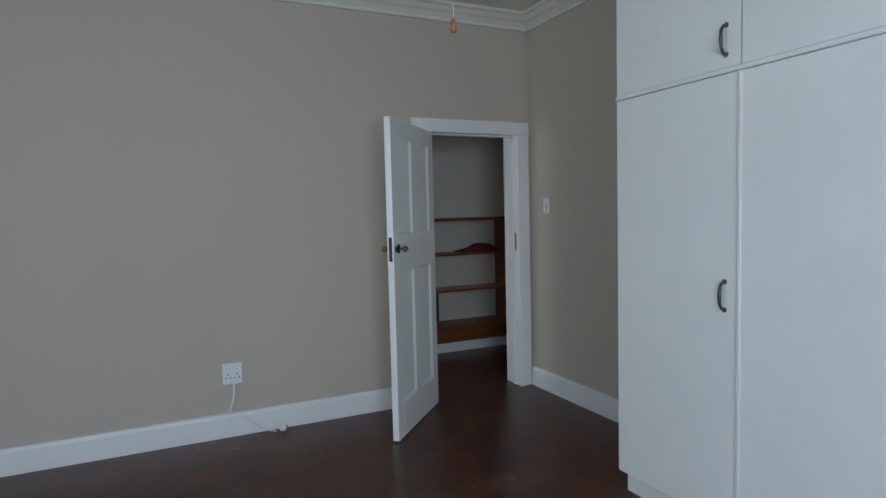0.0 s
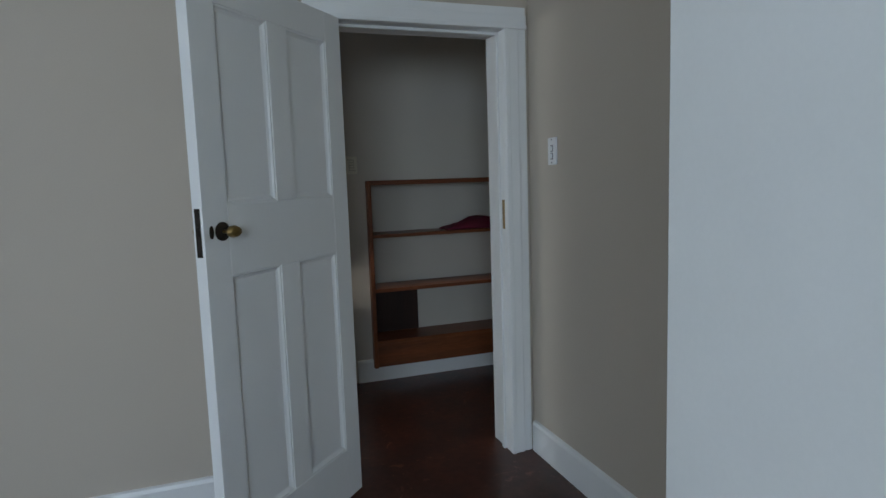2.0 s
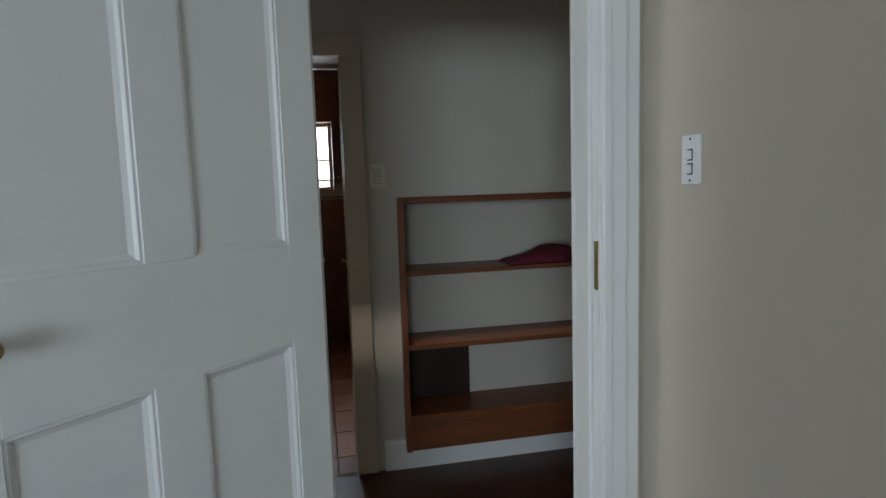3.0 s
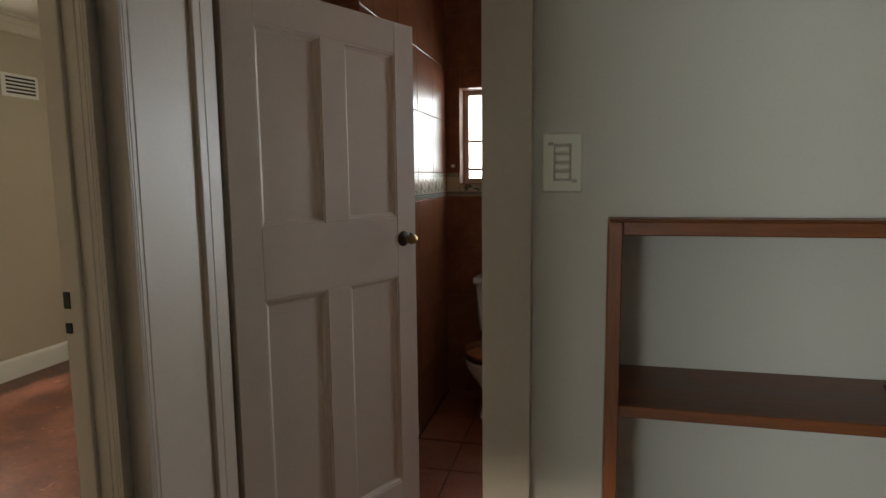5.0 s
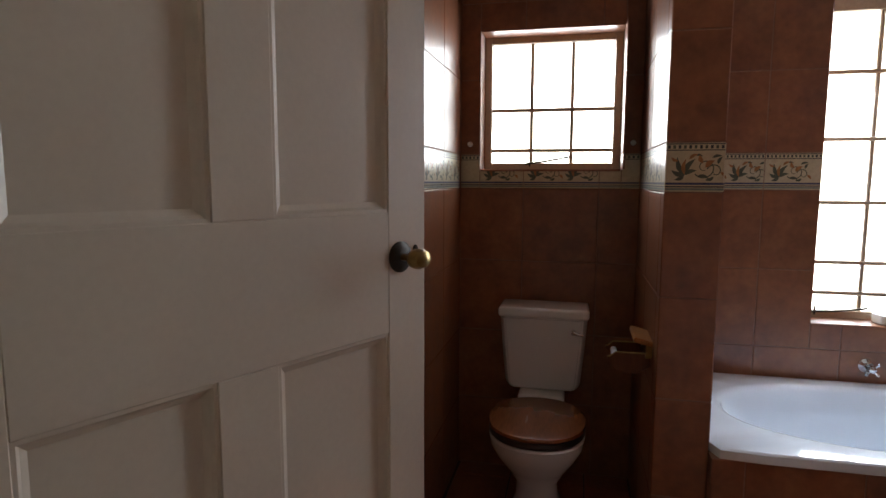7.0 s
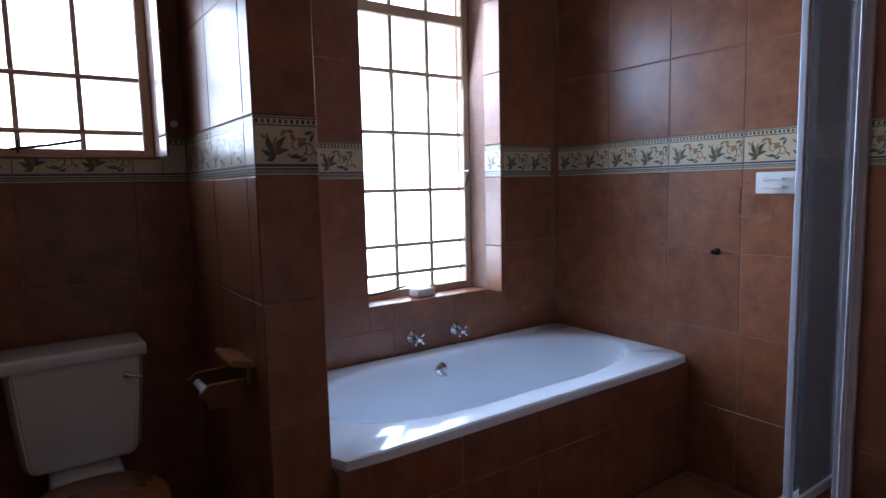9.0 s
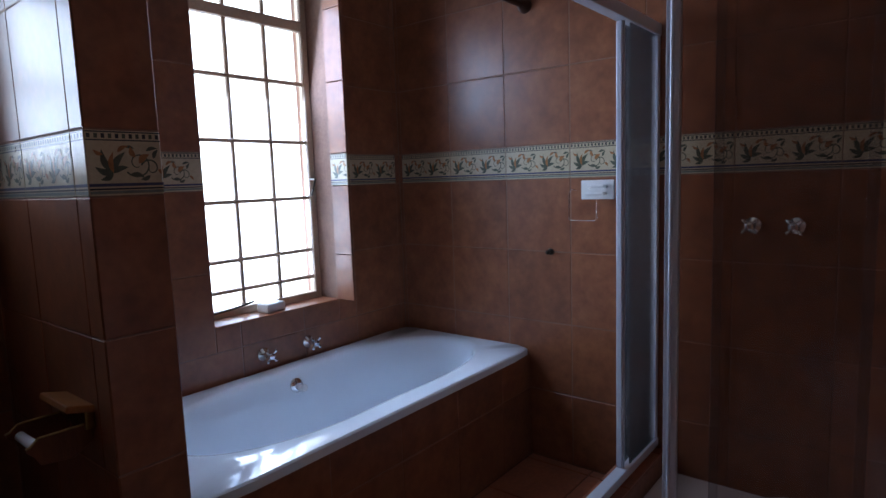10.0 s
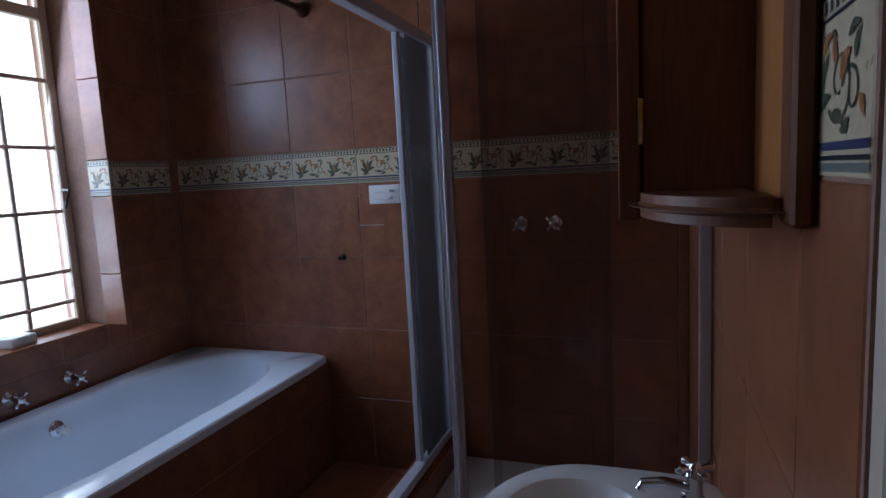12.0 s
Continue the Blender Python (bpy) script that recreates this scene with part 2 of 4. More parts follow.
def wall(name, axis, a0, a1, b0, b1, z0, z1, holes, material, label, inset=0.0):
    """A solid wall along x or y, from a0 to a1, b0..b1 thick, with openings (u0, u1, v0, v1) cut right through it."""
    us = sorted({a0, a1, *[min(max(h[i], a0), a1) for h in holes for i in (0, 1)]})
    vs = sorted({z0, z1, *[min(max(h[i], z0), z1) for h in holes for i in (2, 3)]})
    solid = {}
    for i in range(len(us) - 1):
        for j in range(len(vs) - 1):
            cu, cv = (us[i] + us[i + 1]) / 2, (vs[j] + vs[j + 1]) / 2
            solid[i, j] = not any(h[0] < cu < h[1] and h[2] < cv < h[3] for h in holes)
    bm = bmesh.new()
    grid = {}

    def vert(i, k, j):
        if (i, k, j) not in grid:
            u, b, v = us[i], (b0, b1)[k], vs[j]
            grid[i, k, j] = bm.verts.new((u, b, v) if axis == "x" else (b, u, v))
        return grid[i, k, j]

    for (i, j), s in solid.items():
        if not s:
            continue
        for k in (0, 1):
            bm.faces.new([vert(*c) for c in ((i, k, j), (i + 1, k, j), (i + 1, k, j + 1), (i, k, j + 1))])
        for di, dj, c in ((-1, 0, ((i, 0, j), (i, 1, j), (i, 1, j + 1), (i, 0, j + 1))), (1, 0, ((i + 1, 0, j), (i + 1, 1, j), (i + 1, 1, j + 1), (i + 1, 0, j + 1))),
                          (0, -1, ((i, 0, j), (i + 1, 0, j), (i + 1, 1, j), (i, 1, j))), (0, 1, ((i, 0, j + 1), (i + 1, 0, j + 1), (i + 1, 1, j + 1), (i, 1, j + 1)))):
            if not solid.get((i + di, j + dj), False):
                bm.faces.new([vert(*q) for q in c])
    bmesh.ops.recalc_face_normals(bm, faces=bm.faces)
    return tagged(part(name, bm, material), label, "wall", kind="structure")


def sweep(name, profile, x0, y0, x1, y1, z, side, material, label, category="trim", kind="structure", parent=None):
    """A moulding with a profile of (out, up) rows, run straight between two points; it stands out to the given side."""
    d = Vector((x1 - x0, y1 - y0, 0))
    nrm = Vector((-d.y, d.x, 0)).normalized() * side
    bm = bmesh.new()
    ends = [[bm.verts.new(Vector((x, y, z)) + nrm * o + Vector((0, 0, u))) for o, u in profile] for x, y in ((x0, y0), (x1, y1))]
    k = len(profile)
    for i in range(k):
        bm.faces.new((ends[0][i], ends[0][(i + 1) % k], ends[1][(i + 1) % k], ends[1][i]))
    bm.faces.new(ends[0])
    bm.faces.new(list(reversed(ends[1])))
    bmesh.ops.recalc_face_normals(bm, faces=bm.faces)
    ob = part(name, bm, material, parent)
    return tagged(ob, label, category, kind=kind) if kind else ob


# ---- plan ----
BED_CEIL, HALL_CEIL, BATH_CEIL = 2.975, 3.05, 2.75
HALL_S, HALL_N = 0.165, 1.36       # hall faces of the bedroom wall and of the bathroom wall
BATH_S, BATH_N = 1.63, 4.03       # faces of the bathroom
BATH_W, BATH_E = -1.465, 1.20
JOG_W, JOG_Y = -1.63, 2.50        # the west wall steps in past the door
HALL_W = -1.665
DOOR_X0, DOOR_X1 = -0.905, -0.13  # bedroom door opening
BD_X0, BD_X1 = -1.59, -0.762       # bathroom door opening
W1 = (-1.375, -0.745, 1.418, 2.038)
W2 = (0.046, 0.719, 0.774, 2.42)
SIDE_W = -4.7

# ---- ground and rooms ----
tagged(part("ground", box(-60, 60, -60, 60, -0.5, -0.3), GRASS), "green garden ground round the house", "ground", kind="structure")
tagged(part("backdrop_north", box(-7, 9, 6.2, 6.4, -0.3, 9), GLOW), "bright hazy sky beyond the garden", "backdrop", kind="structure")
tagged(part("backdrop_west", box(-9.2, -9, -9, 6.1, -0.3, 9), GLOW), "bright hazy sky beyond the garden", "backdrop", kind="structure")
tagged(part("floor_bedroom", box(-5.3, 0, -6.0, HALL_S, -0.12, 0), FLOOR), "polished dark red-brown floor with scuffs", "floor", kind="structure")
tagged(part("floor_hall", box(HALL_W, 1.9, HALL_S, HALL_N + 0.02, -0.12, 0), FLOOR), "polished dark red-brown hall floor", "floor", kind="structure")
tagged(part("floor_side_room", box(SIDE_W, HALL_W, HALL_S, 4.5, -0.12, -0.002), WORN), "worn red-brown polished floor", "floor", kind="structure")
bath_floor = tagged(part("floor_bathroom", box(JOG_W - 0.02, BATH_E + 0.10, HALL_N + 0.02, BATH_N + 0.10, -0.12, -0.006), FGROUT), "terracotta floor tiles with brown grout", "floor", kind="structure")
tagged(part("ceiling_bedroom", box(-5.3, 0.1, -6.0, 0, BED_CEIL, BED_CEIL + 0.1), CEIL), "plain white ceiling", "ceiling", kind="structure")
tagged(part("ceiling_hall", box(HALL_W, 1.9, HALL_S, HALL_N, HALL_CEIL, HALL_CEIL + 0.1), CEIL), "plain white ceiling", "ceiling", kind="structure")
tagged(part("ceiling_side_room", box(SIDE_W, HALL_W - 0.10, HALL_S, 4.5, 2.66, 2.76), CEIL), "plain white ceiling", "ceiling", kind="structure")
tagged(part("ceiling_bathroom", box(JOG_W - 0.02, BATH_E + 0.10, BATH_S - 0.02, BATH_N + 0.10, BATH_CEIL, BATH_CEIL + 0.1), CEIL), "plain white ceiling", "ceiling", kind="structure")

wall("wall_bedroom_north", "x", -5.3, 0.0, 0.0, HALL_S, 0, BED_CEIL, [(DOOR_X0 - 0.03, DOOR_X1 + 0.03, -1, 2.075)], PAINT, "greige painted wall with a door opening")
wall("wall_bedroom_east", "y", -6.0, HALL_S, 0.0, 0.16, 0, BED_CEIL, [], PAINT, "greige painted wall beside the cupboard")
wall("wall_bedroom_west", "y", -6.0, 0.0, -5.46, -5.3, 0, BED_CEIL, [(-4.1, -2.3, 0.9, 2.3)], PAINT, "greige painted wall with a window opening")
wall("wall_bedroom_south", "x", -5.3, 0.0, -6.16, -6.0, 0, BED_CEIL, [(-3.9, -1.9, 0.9, 2.3)], PAINT, "greige painted wall with a window opening")
wall("wall_hall_north", "x", HALL_W, 1.9, HALL_N, BATH_S - 0.008, 0, HALL_CEIL, [(BD_X0 - 0.03, BD_X1 + 0.03, -1, 2.075), (-0.52, 0.595, 0.106, 1.372)], CREAM, "pale greige hall wall with a door opening")
wall("wall_hall_east", "y", HALL_S, HALL_N, 1.9, 2.05, 0, HALL_CEIL, [], CREAM, "pale greige painted wall")
wall("wall_hall_west", "y", HALL_S, 4.5, HALL_W - 0.10, HALL_W, 0, HALL_CEIL, [(0.46, 1.32, -1, 2.068)], CREAM, "greige painted wall with a door opening")
wall("wall_hall_south", "x", 0.162, 1.9, 0.0, HALL_S, 0, HALL_CEIL, [], CREAM, "pale greige painted wall")
wall("wall_side_room_west", "y", HALL_S, 4.5, SIDE_W - 0.15, SIDE_W, 0, 2.95, [(1.3, 3.2, 0.8, 2.2)], PAINT, "cream painted wall with a window")
wall("wall_side_room_north", "x", SIDE_W - 0.15, HALL_W, 4.5, 4.65, 0, 2.95, [], PAINT, "cream painted wall")
wall_bn = wall("wall_bathroom_north", "x", BATH_W - 0.12, BATH_E + 0.12, BATH_N + 0.0018, BATH_N + 0.24, -0.02, BATH_CEIL + 0.02, [W1, W2], GROUT, "terracotta tiled wall with two steel windows")
wall_be = wall("wall_bathroom_east", "y", BATH_S, BATH_N + 0.0018, BATH_E + 0.0018, BATH_E + 0.16, -0.02, BATH_CEIL + 0.02, [], GROUT, "terracotta tiled wall with a leaf border")
wall_bw = wall("wall_bathroom_west", "y", JOG_Y + 0.0018, BATH_N + 0.0018, BATH_W - 0.22, BATH_W - 0.0018, -0.02, BATH_CEIL + 0.02, [], GROUT, "terracotta tiled wall with a leaf border")
wall_bj = wall("wall_bathroom_jog", "y", BATH_S, JOG_Y + 0.0018, JOG_W - 0.033, JOG_W - 0.0018, -0.02, BATH_CEIL + 0.02, [], GROUT, "terracotta tiled wall behind the door")
wall_bs = wall("wall_bathroom_south", "x", JOG_W - 0.0018, BATH_E + 0.0018, BATH_S - 0.02, BATH_S - 0.0018, -0.02, BATH_CEIL + 0.02, [(BD_X0 - 0.03, BD_X1 + 0.03, -1, 2.075)], GROUT, "terracotta tiled wall with a door opening")
P_X0, P_X1, P_Y = -0.666, -0.493, 3.265
partition = wall("wall_partition", "y", P_Y + 0.0018, BATH_N + 0.0018, P_X0 + 0.0018, P_X1 - 0.0018, -0.02, BATH_CEIL + 0.02, [], GROUT, "tiled partition between toilet and bath")

# ---- skirtings and cornices ----
SKIRT = [(0, 0), (0.018, 0), (0.018, 0.135), (0.012, 0.15), (0, 0.155)]
LABEL_S = "white painted skirting board"
sweep("baseboard_bedroom_north", SKIRT, -5.3, 0, DOOR_X0 - 0.155, 0, 0, -1, WHITE, LABEL_S)
sweep("baseboard_bedroom_east", SKIRT, 0, -1.78, 0, -0.02, 0, 1, WHITE, LABEL_S)
sweep("baseboard_hall_north", SKIRT, BD_X1 + 0.13, HALL_N, 1.9, HALL_N, 0, -1, WHITE, LABEL_S)
sweep("baseboard_side_room_west", SKIRT, SIDE_W, HALL_S, SIDE_W, 4.5, 0, -1, WHITE, LABEL_S)
sweep("baseboard_side_room_north", SKIRT, SIDE_W, 4.5, HALL_W, 4.5, 0, -1, WHITE, LABEL_S)
CORN = [(0, 0), (0.02, 0), (0.025, -0.0), (0.03, 0.02), (0.055, 0.05), (0.075, 0.06), (0.10, 0.085), (0.13, 0.09), (0.13, 0.11), (0, 0.11)]
sweep("cornice_bedroom_north", CORN, -5.3, 0, 0, 0, BED_CEIL - 0.11, -1, CEIL, "white moulded plaster cornice")
sweep("cornice_bedroom_east", CORN, 0, -6, 0, 0, BED_CEIL - 0.11, 1, CEIL, "white moulded plaster cornice")
sweep("cornice_side_room_west", CORN, SIDE_W, HALL_S, SIDE_W, 4.5, 2.55, -1, CEIL, "white moulded plaster cornice")
sweep("cornice_side_room_north", CORN, SIDE_W, 4.5, HALL_W, 4.5, 2.55, -1, CEIL, "white moulded plaster cornice")


# ---- door frames ----
def casing(name, axis, c, u0, u1, top, face, out, w0=0.105, w1=0.105, parent=None, plain=False, paint=None):
    """Stepped architrave on one face of an opening: two uprights and a head."""
    def bar(nm, a0, a1, z0, z1, inner):
        bm = bmesh.new()
        steps = ((0.0, 1.0, 0.014), (0.0, 0.62, 0.022), (0.0, 0.2, 0.028)) if not plain or inner == "right" else ((0.0, 1.0, 0.02),)
        below = 0.0
        for s0, s1, th in steps:
            if inner == "left":
                p0, p1, q0, q1 = a0, a0 + (a1 - a0) * s1, z0, z1
            elif inner == "right":
                p0, p1, q0, q1 = a1 - (a1 - a0) * s1, a1, z0, z1
            else:
                p0, p1, q0, q1 = a0, a1, z0, z0 + (z1 - z0) * s1
            b0, b1 = sorted((face + out * below, face + out * th))
            below = th
            if axis == "x":
                add_box(bm, p0, p1, b0, b1, q0, q1, 0.0018, 1)
            else:
                add_box(bm, b0, b1, p0, p1, q0, q1, 0.0018, 1)
        part(nm, bm, paint or WHITE, parent)
    bar("upright", u0 - w0, u0, 0, top, "right")
    bar("upright", u1, u1 + w1, 0, top, "left")
    bar("head", u0 - w0, u1 + w1, top, top + 0.10, "head")


def lining(axis, u0, u1, top, f0, f1, stop, parent, paint=None, far_stop=0.013):
    """Jamb boards with a door stop inside an opening."""
    for nm, a0, a1, z0, z1 in (("jamb", u0 - 0.03, u0, 0, top), ("jamb", u1, u1 + 0.03, 0, top), ("head_jamb", u0 - 0.03, u1 + 0.03, top, top + 0.024)):
        bm = box(a0, a1, f0, f1, z0, z1, 0.003, 1) if axis == "x" else box(f0, f1, a0, a1, z0, z1, 0.003, 1)
        part(nm, bm, paint or WHITE, parent)
    s0, s1 = stop
    for nm, a0, a1, z0, z1 in (("door_stop", u0, u0 + 0.013, 0, top), ("door_stop", u1 - far_stop, u1, 0, top), ("door_stop", u0 + 0.013, u1 - far_stop, top - 0.013, top)):
        bm = box(a0, a1, s0, s1, z0, z1, 0.002, 1) if axis == "x" else box(s0, s1, a0, a1, z0, z1, 0.002, 1)
        part(nm, bm, paint or WHITE, parent)


fr1 = thing("door_frame_1", "white painted door frame with stepped architrave", "door frame", kind="structure")
lining("x", DOOR_X0, DOOR_X1, 2.045, 0.0, HALL_S, (0.048, 0.075), fr1)
casing("c", "x", 0, DOOR_X0, DOOR_X1, 2.045, 0.0, -1, 0.130, 0.112, fr1)
casing("c", "x", 0, DOOR_X0, DOOR_X1, 2.045, HALL_S, 1, 0.12, 0.105, parent=fr1)
part("striker_plate", box(DOOR_X1 - 0.003, DOOR_X1 + 0.001, 0.012, 0.034, 1.12, 1.26, 0.001, 1), BRASS, fr1, "worn brass striker plate")
fr2 = thing("door_frame_2", "beige painted door frame with stepped architrave", "door frame", kind="structure")
lining("x", BD_X0, BD_X1, 2.045, HALL_N, BATH_S - 0.004, (BATH_S - 0.05, BATH_S - 0.018), fr2, BEIGE, 0.004)
part("hinge_post", box(BD_X0 - 0.032, BD_X0, BATH_S + 0.001, BATH_S + 0.062, 0, 2.045, 0.003, 1), BEIGE, fr2)
casing("c", "x", 0, BD_X0, BD_X1 - 0.007, 2.045, HALL_N, -1, 0.07, 0.10, parent=fr2, plain=True, paint=BEIGE)
fr3 = thing("door_frame_3", "beige painted door frame with a dark lock keep", "door frame", kind="structure")
lining("y", 0.49, 1.29, 2.04, HALL_W - 0.10, HALL_W, (HALL_W - 0.065, HALL_W - 0.035), fr3, BEIGE)
casing("c", "y", 0, 0.49, 1.29, 2.04, HALL_W, 1, 0.10, 0.04, parent=fr3, paint=BEIGE)
part("lock_keep", box(HALL_W - 0.094, HALL_W - 0.078, 1.286, 1.292, 1.16, 1.20), BLACK, fr3, "dark lock keep hole")
part("lock_keep", box(HALL_W - 0.094, HALL_W - 0.078, 1.286, 1.292, 1.10, 1.125), BLACK, fr3)


# ---- doors ----
def panel_door(name, label, width, hinge, rz, paint=WHITE):
    """Four-panel door: stiles, rails and sunk panels, with mouldings; x along the leaf from the hinge, y across it."""
    d = thing(name, label, "door", hinge, rz, kind="structure")
    H, T = 2.03, 0.042
    st, mid = 0.105, 0.105
    lo, lock0, lock1, hi = 0.22, 1.07, 1.30, 1.915
    body = bmesh.new()
    c0, c1 = width / 2 - mid / 2, width / 2 + mid / 2
    for x0, x1, z0, z1 in ((0, st, 0, H), (width - st, width, 0, H), (st, width - st, 0, lo), (st, width - st, lock0, lock1), (st, width - st, hi, H), (c0, c1, lo, lock0), (c0, c1, lock1, hi)):
        add_box(body, x0, x1, -T / 2, T / 2, z0, z1, 0.0015, 1)
    part("leaf_frame", body, paint, d, m=pose(0, 0, 0.008))
    for x0, x1 in ((st, c0), (c1, width - st)):
        for z0, z1 in ((lo, lock0), (lock1, hi)):
            part("panel", box(x0 - 0.004, x1 + 0.004, -0.007, 0.007, z0 - 0.004, z1 + 0.004), paint, d, m=pose(0, 0, 0.008))
            for s in (-1, 1):
                mo = bmesh.new()
                o, i = s * (T / 2 - 0.003), s * 0.007
                ring = lambda e, y: [mo.verts.new(p) for p in ((x0 + e, y, z0 + e), (x1 - e, y, z0 + e), (x1 - e, y, z1 - e), (x0 + e, y, z1 - e))]
                rs = [ring(0, o), ring(0.006, o), ring(0.011, o - s * 0.006), ring(0.02, i)]
                for a, b in zip(rs, rs[1:]):
                    for k in range(4):
                        mo.faces.new((a[k], a[(k + 1) % 4], b[(k + 1) % 4], b[k]))
                bmesh.ops.recalc_face_normals(mo, faces=mo.faces)
                part("panel_moulding", mo, paint, d, m=pose(0, 0, 0.008))
    kz, kx = 1.222, width - 0.075
    for s in (-1, 1):
        rose = lathe([(0.030, 0), (0.030, 0.004), (0.022, 0.008), (0.012, 0.010)], 24, "y")
        rs = part("rose", rose, BRONZE, d, "dark round backplate", True, pose(kx, s * T / 2, kz, 0, 0, 0 if s > 0 else 180))
        kn = lathe([(0.009, 0.006), (0.009, 0.026), (0.014, 0.031), (0.025, 0.040), (0.027, 0.050), (0.021, 0.061), (0.008, 0.066), (0.001, 0.067)], 24, "y", sx=0.72)
        part("knob", kn, BRASS, d, "oval aged brass knob", True, pose(kx, s * T / 2, kz, 0, 0, 0 if s > 0 else 180))
        part("keyhole_cover", lathe([(0.012, 0), (0.012, 0.003), (0.008, 0.005)], 16, "y", sx=1.7, sy=0.7), BRONZE, d, "", True, pose(width - 0.030, s * T / 2, kz, 0, 0, 0 if s > 0 else 180))
    part("lock_plate", box(width - 0.001, width + 0.002, -0.011, 0.011, kz - 0.075, kz + 0.075, 0.001, 1), BRONZE, d, "worn bronze lock edge plate")
    part("latch", box(width + 0.002, width + 0.006, -0.006, 0.006, kz - 0.01, kz + 0.018), BRONZE, d)
    for z in (0.22, 1.80):
        part("hinge", lathe([(0.006, 0), (0.006, 0.1)], 10), paint, d, "painted butt hinge", True, pose(-0.004, -T / 2 if rz > 90 else T / 2, z))
    return d


door_1 = panel_door("door_1", "white four-panel door standing open, oval brass knob", 0.80, (-0.912, -0.051, 0), 227)
door_2 = panel_door("door_2", "beige four-panel door ajar into the tiled bathroom", 0.82, (BD_X0 - 0.006, BATH_S + 0.082, 0), 64.8, BEIGE)


# ---- windows ----
def steel_window(name, label, x0, x1, z0, z1, y, cols, rows, thick=(), axis="x", flip=1):
    """Small-paned window: outer frame, glazing bars, one pane of glass per light. rows: heights of the bars."""
    w = thing(name, label, "window", kind="structure")
    f, b = 0.035, 0.0085

    def put(nm, a0, a1, c0, c1, q0, q1, bev, material, lab=""):
        bm = box(a0, a1, c0, c1, q0, q1, bev, 1) if axis == "x" else box(c0, c1, a0, a1, q0, q1, bev, 1)
        return part(nm, bm, material, w, lab)
    for a0, a1, q0, q1 in ((x0, x0 + f, z0, z1), (x1 - f, x1, z0, z1), (x0 + f, x1 - f, z0, z0 + f), (x0 + f, x1 - f, z1 - f, z1)):
        put("window_frame", a0, a1, y - 0.02, y + 0.025, q0, q1, 0.004, WINFRAME)
    xs = [x0 + f + (x1 - x0 - 2 * f) * i / cols for i in range(cols + 1)]
    zs = [z0 + f, *rows, z1 - f]
    for x in xs[1:-1]:
        put("glazing_bar", x - b, x + b, y - 0.008, y + 0.012, z0 + f, z1 - f, 0.003, WINFRAME)
    for z in rows:
        t = 0.024 if z in thick else b
        put("glazing_bar", x0 + f, x1 - f, y - 0.012 - (0.008 if z in thick else 0), y + 0.014, z - t, z + t, 0.003, WINFRAME)
    for i in range(cols):
        for j in range(len(zs) - 1):
            p = put("pane", xs[i] + 0.004, xs[i + 1] - 0.004, y, y + 0.003, zs[j] + 0.004, zs[j + 1] - 0.004, 0, PANE)
            p.visible_shadow = False
    return w


win1 = steel_window("window_1", "small-paned painted window above the toilet", W1[0], W1[1], W1[2], W1[3], BATH_N + 0.15, 3, (1.512, 1.70))
win2 = steel_window("window_2", "tall small-paned painted window above the bath", W2[0], W2[1], W2[2], W2[3], BATH_N + 0.15, 3, (0.885, 1.02, 1.28, 1.55, 1.83, 2.10), (2.10,))
win3 = steel_window("window_3", "wide small-paned window", 1.3, 3.2, 0.8, 2.2, SIDE_W - 0.09, 4, (1.25, 1.72), axis="y")
win4 = steel_window("window_4", "wide small-paned window", -4.1, -2.3, 0.9, 2.3, -5.42, 4, (1.35, 1.82), axis="y")
win5 = steel_window("window_5", "wide small-paned window", -3.9, -1.9, 0.9, 2.3, -6.12, 4, (1.35, 1.82))


def stay(parent, xa, xb, y, z):
    part("stay_bar", tube([(xa, y, z), ((xa + xb) / 2, y - 0.02, z + 0.012), (xb, y - 0.035, z + 0.03)], 0.005, 8), BRONZE, parent, "dark window stay bar", True)
    part("stay_pin", tube([(xa + 0.02, y, z - 0.012), (xa + 0.02, y - 0.004, z + 0.03)], 0.004, 8), BRONZE, parent, smooth=True)


stay(win1, W1[0] + 0.20, W1[0] + 0.40, BATH_N + 0.11, W1[2] + 0.03)
stay(win2, W2[0] + 0.03, W2[0] + 0.24, BATH_N + 0.11, W2[2] + 0.03)
stay(win2, W2[0] + 0.20, W2[0] + 0.42, BATH_N + 0.10, 2.15)
part("catch_handle", tube([(W2[1] - 0.04, BATH_N + 0.12, 1.37), (W2[1] - 0.05, BATH_N + 0.07, 1.37), (W2[1] - 0.075, BATH_N + 0.06, 1.32), (W2[1] - 0.085, BATH_N + 0.06, 1.29)], [0.006, 0.006, 0.005, 0.004], 8), BRONZE, win2, "dark casement handle", True)
for x in (W1[0] - 0.045, W1[1] + 0.045):
    k = tagged(part("curtain_hook", lathe([(0.012, 0), (0.012, 0.006), (0.006, 0.01), (0.006, 0.022), (0.010, 0.026), (0.008, 0.034), (0.001, 0.036)], 14, "y"), CERAMIC, smooth=True),
               "small white curtain wire hook on tiled wall", "hook", "curtain hooks")
    k.matrix_world = pose(x, BATH_N, 1.535, 0, 0, 180)

# ---- bedroom: cupboard ----
CUP_X, CUP_Y = -0.68, -1.785


